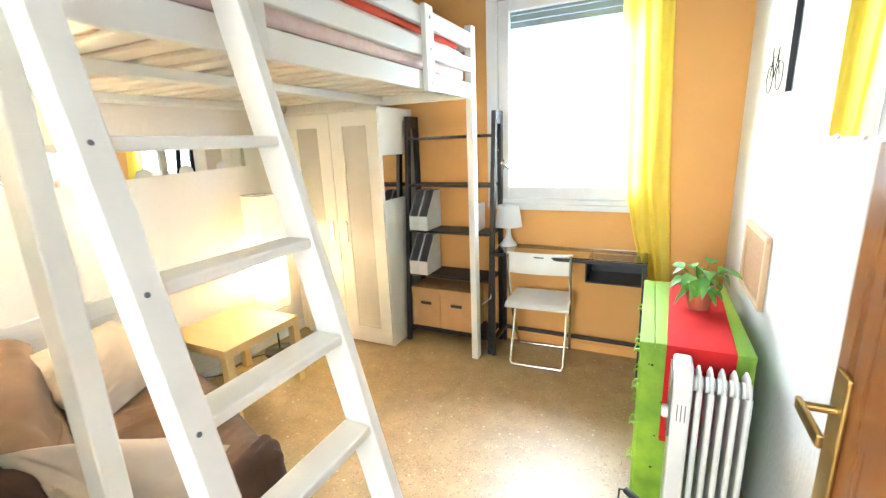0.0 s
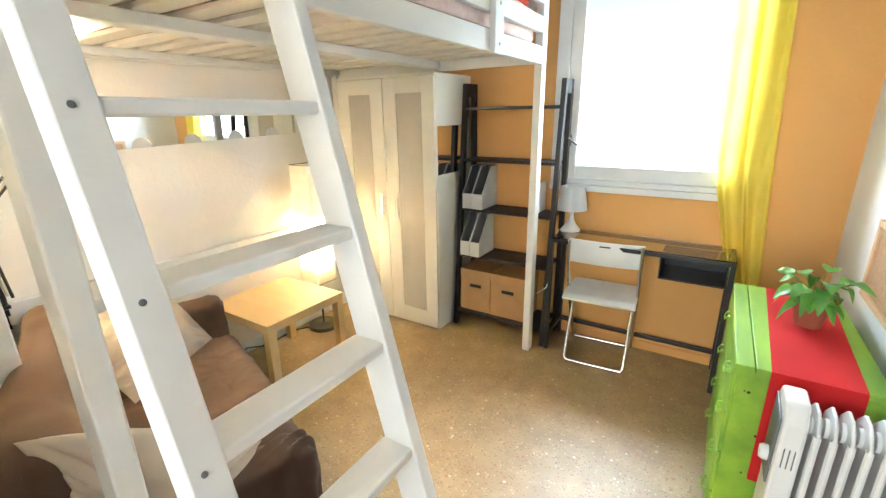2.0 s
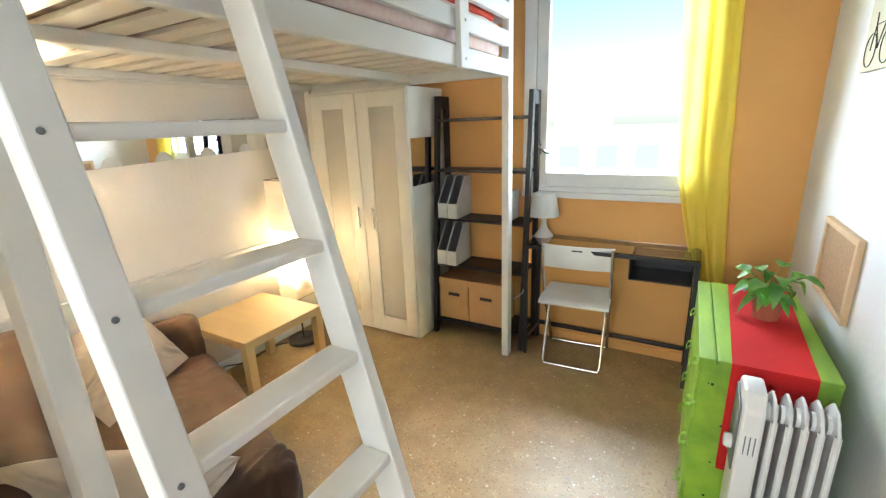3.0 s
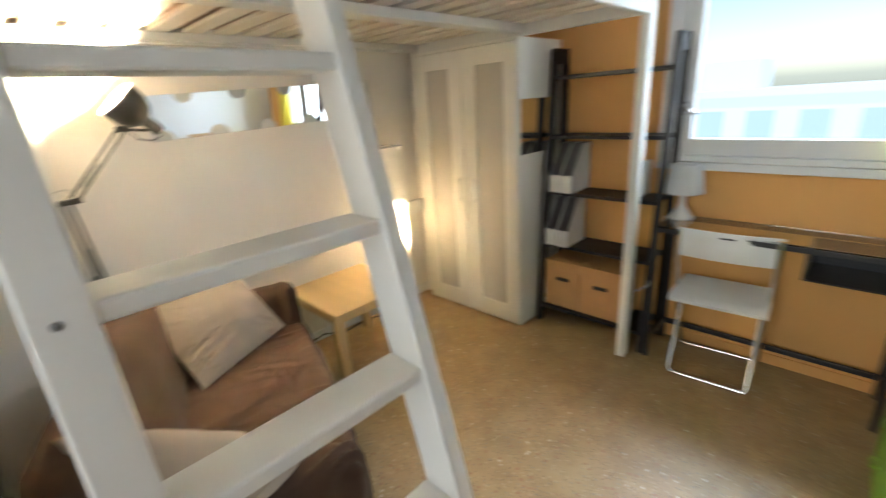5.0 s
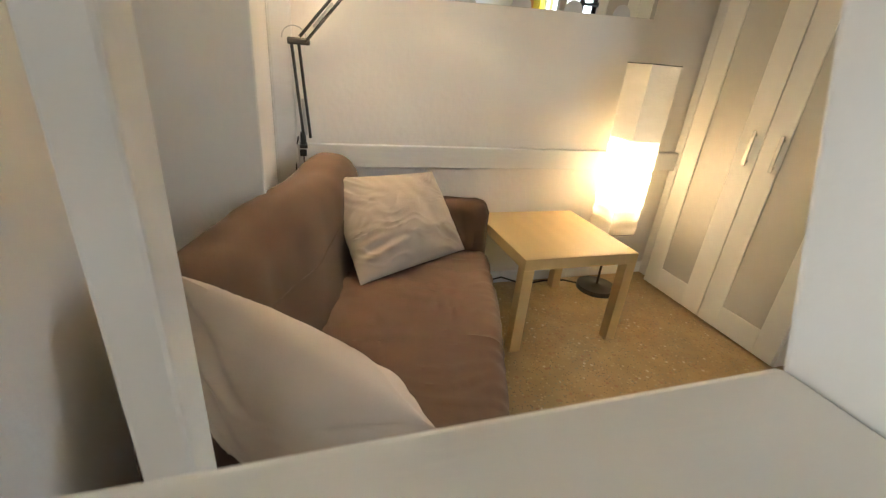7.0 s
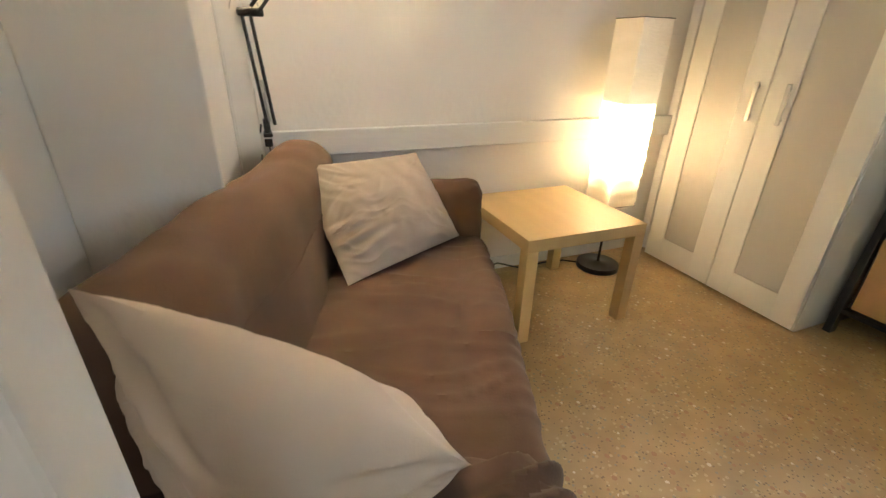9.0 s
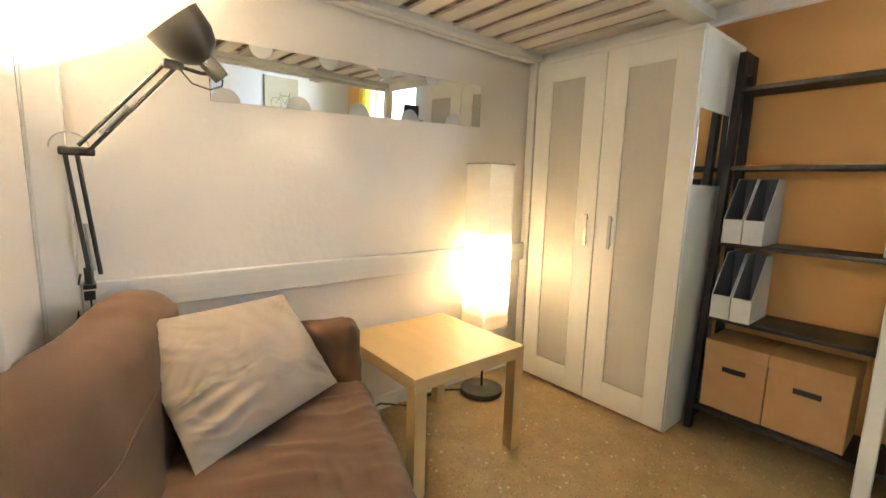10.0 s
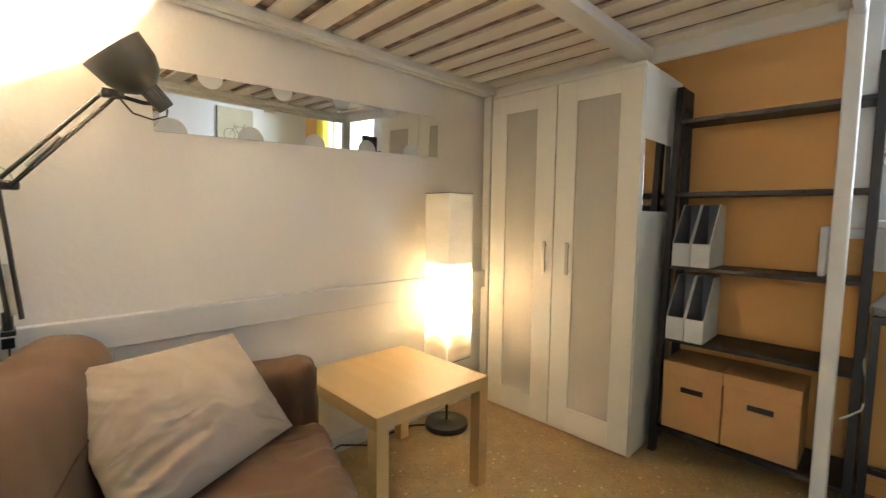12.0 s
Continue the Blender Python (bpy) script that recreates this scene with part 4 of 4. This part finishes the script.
cushion("plump beige cotton cushion leaning on the far sofa arm", (0.330, 0.545, 0.715), (0.205, 1.010, 0.705), (0.370, 1.135, 0.405), (0.640, 0.650, 0.415), 0.105, 1.0, 0.045, 1.1,
        (((-1, -0.35), (-0.35, -0.22), 0.014, 0.06), ((-1, -0.58), (-0.25, -0.42), 0.016, 0.07), ((-1, -0.12), (-0.5, -0.08), 0.011, 0.05), ((-0.95, 0.9), (-0.55, 0.35), 0.012, 0.07),
         ((0.97, -0.9), (0.5, -0.5), 0.016, 0.07), ((1, -0.55), (0.62, -0.4), 0.010, 0.05)))
cushion("large beige cotton cushion propped against the other sofa arm", (1.197, 0.228, 0.797), (1.450, 0.680, 0.580), (1.362, 0.705, 0.39), (1.225, 0.290, 0.41), 0.130, 6.0, -0.16, 0.9,
        (((-0.98, 0.95), (-0.62, 0.1), 0.016, 0.05), ((-0.9, 0.98), (-0.30, 0.52), 0.018, 0.055), ((-0.66, 0.55), (-0.30, 0.10), 0.014, 0.05), ((-0.95, 0.6), (-0.72, -0.4), 0.013, 0.05),
         ((0.95, 0.8), (0.55, 0.25), 0.016, 0.06), ((0.98, 0.4), (0.6, 0.0), 0.014, 0.05), ((0.9, 0.95), (0.35, 0.62), 0.011, 0.05)))


def build_table():
    x0, x1, y0, y1, h = 0.050, 0.602, 1.305, 1.857, 0.454
    t = thing("side_table", "square birch-veneer side table", "table", (0.30, 1.60, 0))
    part("tabletop", box(B(), (x0, y0, h - 0.050), (x1, y1, h), 0.002), M_birch, t)
    for x in (x0, x1 - 0.050):
        for y in (y0, y1 - 0.050):
            part("leg", box(B(), (x, y, 0), (x + 0.050, y + 0.050, h - 0.050), 0.002), M_birch, t)


build_table()


def build_paper_lamp():
    cx, cy = 0.146, 2.076
    l = thing("floor_lamp", "tall rice paper floor lamp glowing warm, on a black round base", "lamp", (cx, cy, 0), local=True)
    part("base", lathe(B(), [(0.112, 0), (0.114, 0.010), (0.110, 0.026), (0.020, 0.030), (0.010, 0.036)], 40), M_blackmetal, l, "black round base")
    part("pole", tube(B(), [(0, 0, 0.03), (0, 0, 0.56)], 0.007, 10), M_blackmetal, l)
    # Opaque cup added below the bulb so its light misses the base.
    part("base_shield", lathe(B(), [(0.012, 0.545), (0.058, 0.566), (0.060, 0.574), (0.012, 0.578)], 24), M_blackplastic, l, "black cup added to shade the lamp base")
    bm = B()
    a = 0.084
    n = 44
    def f(u, v):
        k = u * 4
        side, s = int(k) % 4, (k - int(k)) * 2 - 1
        x, y = ((s, -1), (1, s), (-s, 1), (-1, -s))[side]
        z = lo_z + (hi_z - lo_z) * v
        q = rip * math.sin(z * 95) + 0.8 * rip * noise.noise(Vector((x * 3, y * 3, z * 9)))
        return (x * (a + q), y * (a + q), z)
    for name, material, lo_z, hi_z, rip in (("paper_shade", M_paper, 0.370, 0.8615, 0.0022), ("upper_shade", M_dim_paper, 0.8612, 1.210, 0.0003)):
        bm = B()
        sheet(bm, 32, 44, f)
        bmesh.ops.remove_doubles(bm, verts=bm.verts[:], dist=0.001)
        part(name, bm, material, l, "white rice paper shade")
    for z in (0.371, 1.209):
        bm = B()
        tube(bm, [(-a, -a, z), (a, -a, z), (a, a, z), (-a, a, z), (-a, -a, z)], 0.0022, 6)
        tube(bm, [(-a, 0, z), (a, 0, z)], 0.0018, 6)
        part("wire_frame", bm, M_blackmetal, l)
    # Lid added over the open top to hold light off the bed slats.
    part("light_stop", box(B(), (-a + 0.0006, -a + 0.0006, 1.203), (a - 0.0006, a - 0.0006, 1.204)), M_dim_paper, l)


build_paper_lamp()


def build_work_lamp():
    l = thing("work_lamp", "black spring-arm work lamp clamped to the bed rail, lit", "lamp", (0.05, 0.48, 0.80))
    bm = B()
    box(bm, (0.015, 0.458, 0.760), (0.030, 0.486, 0.790), 0.003)
    box(bm, (-0.010, 0.458, 0.8005), (0.060, 0.490, 0.815), 0.003)
    tube(bm, [(0.040, 0.474, 0.815), (0.040, 0.474, 0.865)], 0.012, 12)
    tube(bm, [(0.022, 0.474, 0.70), (0.022, 0.474, 0.79)], 0.005, 8)
    part("clamp", bm, M_blackmetal, l)
    x = 0.065
    def bars(name, p, q, gap):
        p, q = Vector(p), Vector(q)
        d = (q - p).normalized()
        side = Vector((0, -d.z, d.y)) * gap
        for s in (-1, 1):
            part(name, tube(B(), [p + side * s, q + side * s], 0.006, 8), M_blackmetal, l)
    bars("lower_arm", (x, 0.490, 0.845), (x, 0.460, 1.205), 0.013)
    bars("upper_arm", (x + 0.01, 0.488, 1.215), (x + 0.05, 0.716, 1.482), 0.013)
    bm = B()
    box(bm, (x - 0.010, 0.432, 1.195), (x + 0.010, 0.515, 1.220), 0.006)
    tube(bm, [(x - 0.018, 0.466, 1.208), (x + 0.026, 0.466, 1.208)], 0.010, 10)
    part("elbow", bm, M_blackmetal, l)
    pts = [(x + 0.005, 0.470 + 0.045 * math.cos(a) - 0.012, 1.215 + 0.045 * math.sin(a)) for a in (radians(k) for k in range(0, 200, 20))]
    part("spring", tube(B(), pts, 0.0022, 6), M_metal, l)
    part("spring", tube(B(), [(x + 0.004, 0.488, 0.86), (x + 0.004, 0.478, 1.0)], 0.006, 8), M_metal, l)
    part("spring", tube(B(), [(x + 0.016, 0.53, 1.26), (x + 0.03, 0.60, 1.345)], 0.006, 8), M_metal, l)
    bm = B()
    box(bm, (0.100, 0.690, 1.466), (0.130, 0.745, 1.491), 0.006)
    tube(bm, [(0.115, 0.735, 1.476), (0.118, 0.79, 1.466), (0.122, 0.828, 1.468)], 0.006, 10)
    part("head_joint", bm, M_blackmetal, l)
    neck, mouth = Vector((0.125, 0.848, 1.460)), Vector((0.135, 0.718, 1.601))
    axis = (mouth - neck)
    m = Matrix.Translation(neck) @ axis.to_track_quat("Z", "Y").to_matrix().to_4x4()
    h = axis.length
    bm = B()
    prof = [(0.0, -0.004), (0.024, -0.003), (0.026, 0.012), (0.026, 0.024), (0.0265, 0.061), (0.0275, 0.063), (0.034, 0.066), (0.062, 0.088), (0.080, 0.125), (0.087, h)]
    spokes = [radians(2.4 * k) for k in range(150)]
    rings = [[bm.verts.new(m @ Vector((r * math.cos(g), r * math.sin(g), z))) for g in spokes] for r, z in prof]
    for q, (p0, p1) in enumerate(zip(rings, rings[1:])):
        for k in range(150):
            if q == 3 and k % 10 < 2:      # vent slots round the neck
                continue
            bm.faces.new((p0[k], p0[(k + 1) % 150], p1[(k + 1) % 150], p1[k]))
    bmesh.ops.remove_doubles(bm, verts=bm.verts[:], dist=1e-5)
    thicken(bm, 0.0012)
    lathe(bm, [(0.0, 0.126), (0.0785, 0.1265), (0.0785, 0.1285), (0.0, 0.129)], 40, m)      # unseen disc added to keep the main bulb's light out of the neck
    part("shade", bm, M_blackmetal, l, "black bell-shaped steel shade")
    bm = B()
    tube(bm, [(0.112, 0.735, 1.470), (0.115, 0.765, 1.432), (0.118, 0.815, 1.420), (0.122, 0.850, 1.436), (0.125, 0.852, 1.456)], 0.0028, 6)
    part("cord", bm, M_cable_black, l)
    bm = B()
    tube(bm, [(x, 0.455, 0.85), (0.03, 0.445, 0.80), (0.048, 0.440, 0.70), (0.048, 0.436, 0.60)], 0.003, 6)
    part("cord", bm, M_cable_black, l)
    l.location += Vector((0, 0.012, -0.040))


build_work_lamp()

# ---- wall things ----


def build_mirror():
    y0, y1, z0, z1 = 0.853, 2.142, 1.388, 1.595
    m = thing("wall_mirror", "long narrow frameless wall mirror with etched dots", "mirror", (XW, (y0 + y1) / 2, z0))
    part("mirror_glass", box(B(), (XW + 0.0005, y0, z0), (XW + 0.006, y1, z1), 0.001), M_mirror, m)
    for k in range(5):
        yc = y0 + 0.05 + 0.262 * k
        out = [(yc + 0.048 * math.cos(radians(g)), z0 + 0.001 + 0.048 * math.sin(radians(g))) for g in range(0, 181, 12)]
        part("etched_dot", prism(B(), out, "x", XW + 0.0063, XW + 0.0075), M_frost_dot, m, "grey etched half dot")
    for k in range(4):
        yc = y0 + 0.18 + 0.262 * k
        out = [(yc + 0.042 * math.cos(radians(g)), z1 - 0.001 - 0.042 * math.sin(radians(g))) for g in range(0, 181, 12)]
        part("etched_dot", prism(B(), out, "x", XW + 0.0063, XW + 0.0075), M_frost_dot, m, "grey etched half dot")
    m.rotation_euler = (radians(1.9), radians(1.7), 0)      # it hangs a little askew and leans out at the top


build_mirror()


def build_pictures():
    p = thing("canvas_picture", "small pale canvas with an ink sketch of a bicycle", "picture", (XE, 2.04, 1.58))
    part("canvas", box(B(), (XE - 0.020, 1.815, 1.650), (XE - 0.001, 2.165, 1.985), 0.002), M_canvas, p)
    part("edge", box(B(), (XE - 0.0195, 1.811, 1.650), (XE - 0.001, 1.8145, 1.985)), M_ink, p, "black canvas edge")
    bm = B()
    xx = XE - 0.0213
    for cy in (1.93, 2.09):
        ring = [(xx, cy + 0.055 * math.cos(radians(a)), 1.72 + 0.055 * math.sin(radians(a))) for a in range(0, 361, 20)]
        tube(bm, ring, 0.0018, 5)
    for start, end in (((1.93, 1.72), (1.98, 1.80)), ((1.98, 1.80), (2.07, 1.80)), ((2.07, 1.80), (2.09, 1.72)), ((1.98, 1.80), (2.02, 1.72)), ((2.02, 1.72), (2.07, 1.80)), ((2.07, 1.80), (2.075, 1.84)), ((1.98, 1.80), (1.972, 1.83))):
        tube(bm, [(xx, *start), (xx, *end)], 0.0018, 5)
    part("ink_lines", bm, M_ink, p)
    p.location.y += 0.16
    q = thing("square_mirror", "frameless square mirror held by metal clips on the white wall", "mirror", (XE, 1.39, 1.40))
    part("mirror_glass", box(B(), (XE - 0.006, 1.190, 1.490), (XE - 0.001, 1.482, 1.92), 0.001), M_mirror, q)
    for y in (1.25, 1.42):
        part("clip", box(B(), (XE - 0.010, y - 0.008, 1.482), (XE - 0.0005, y + 0.008, 1.497), 0.002), M_metal, q)
    b = thing("pinboard", "cork pinboard in a pale wooden frame on the white wall", "pinboard", (XE, 2.20, 0.738))
    for lo, hi in (((1.918, 0.795), (2.345, 0.820)), ((1.918, 1.080), (2.345, 1.105)), ((1.918, 0.820), (1.943, 1.080)), ((2.320, 0.820), (2.345, 1.080))):
        part("frame_strip", box(B(), (XE - 0.022, *lo), (XE - 0.001, *hi), 0.003), M_cork, b)
    part("cork_sheet", box(B(), (XE - 0.012, 1.9435, 0.8205), (XE - 0.001, 2.3195, 1.0795)), M_corkface, b, "tan speckled cork")
    f = thing("flower_painting", "unframed canvas painted with pink and teal flowers", "painting", (1.19, YS, 1.29))
    part("canvas", box(B(), (0.99, YS + 0.001, 1.275), (1.40, YS + 0.020, 1.66), 0.002), M_teal, f)
    rng = random.Random(8)
    for k in range(9):
        bm = B()
        lathe(bm, [(0.05 + 0.03 * rng.random(), 0), (0.04, 0.0015), (0.0, 0.002)], 18, pose(1.07 + 0.25 * rng.random(), YS + 0.0202, 1.35 + 0.23 * rng.random(), -90, 0, 0))
        part("flower", bm, M_pink, f)
    c = thing("floor_cable", "black cable lying along the wall under the table", "cable", (0.03, 1.6, 0.0))
    part("cord", tube(B(), [(0.110, 2.02, 0.012), (0.030, 1.93, 0.006), (0.020, 1.80, 0.006), (0.045, 1.66, 0.007), (0.020, 1.52, 0.05), (0.012, 1.42, 0.025), (0.03, 1.30, 0.006)], 0.0045, 6), M_cable_black, c)
    c = thing("wall_cable", "thin pale cable running down the pillar", "cable", (0.1, 0.38, 0.5))
    part("cord", tube(B(), [(0.058, 0.3775, 1.76), (0.060, 0.3775, 1.3), (0.057, 0.3775, 1.0), (0.062, 0.3775, 0.8), (0.058, 0.3775, 0.55), (0.06, 0.3775, 0.08)], 0.0035, 6), M_cable_white, c)


build_pictures()
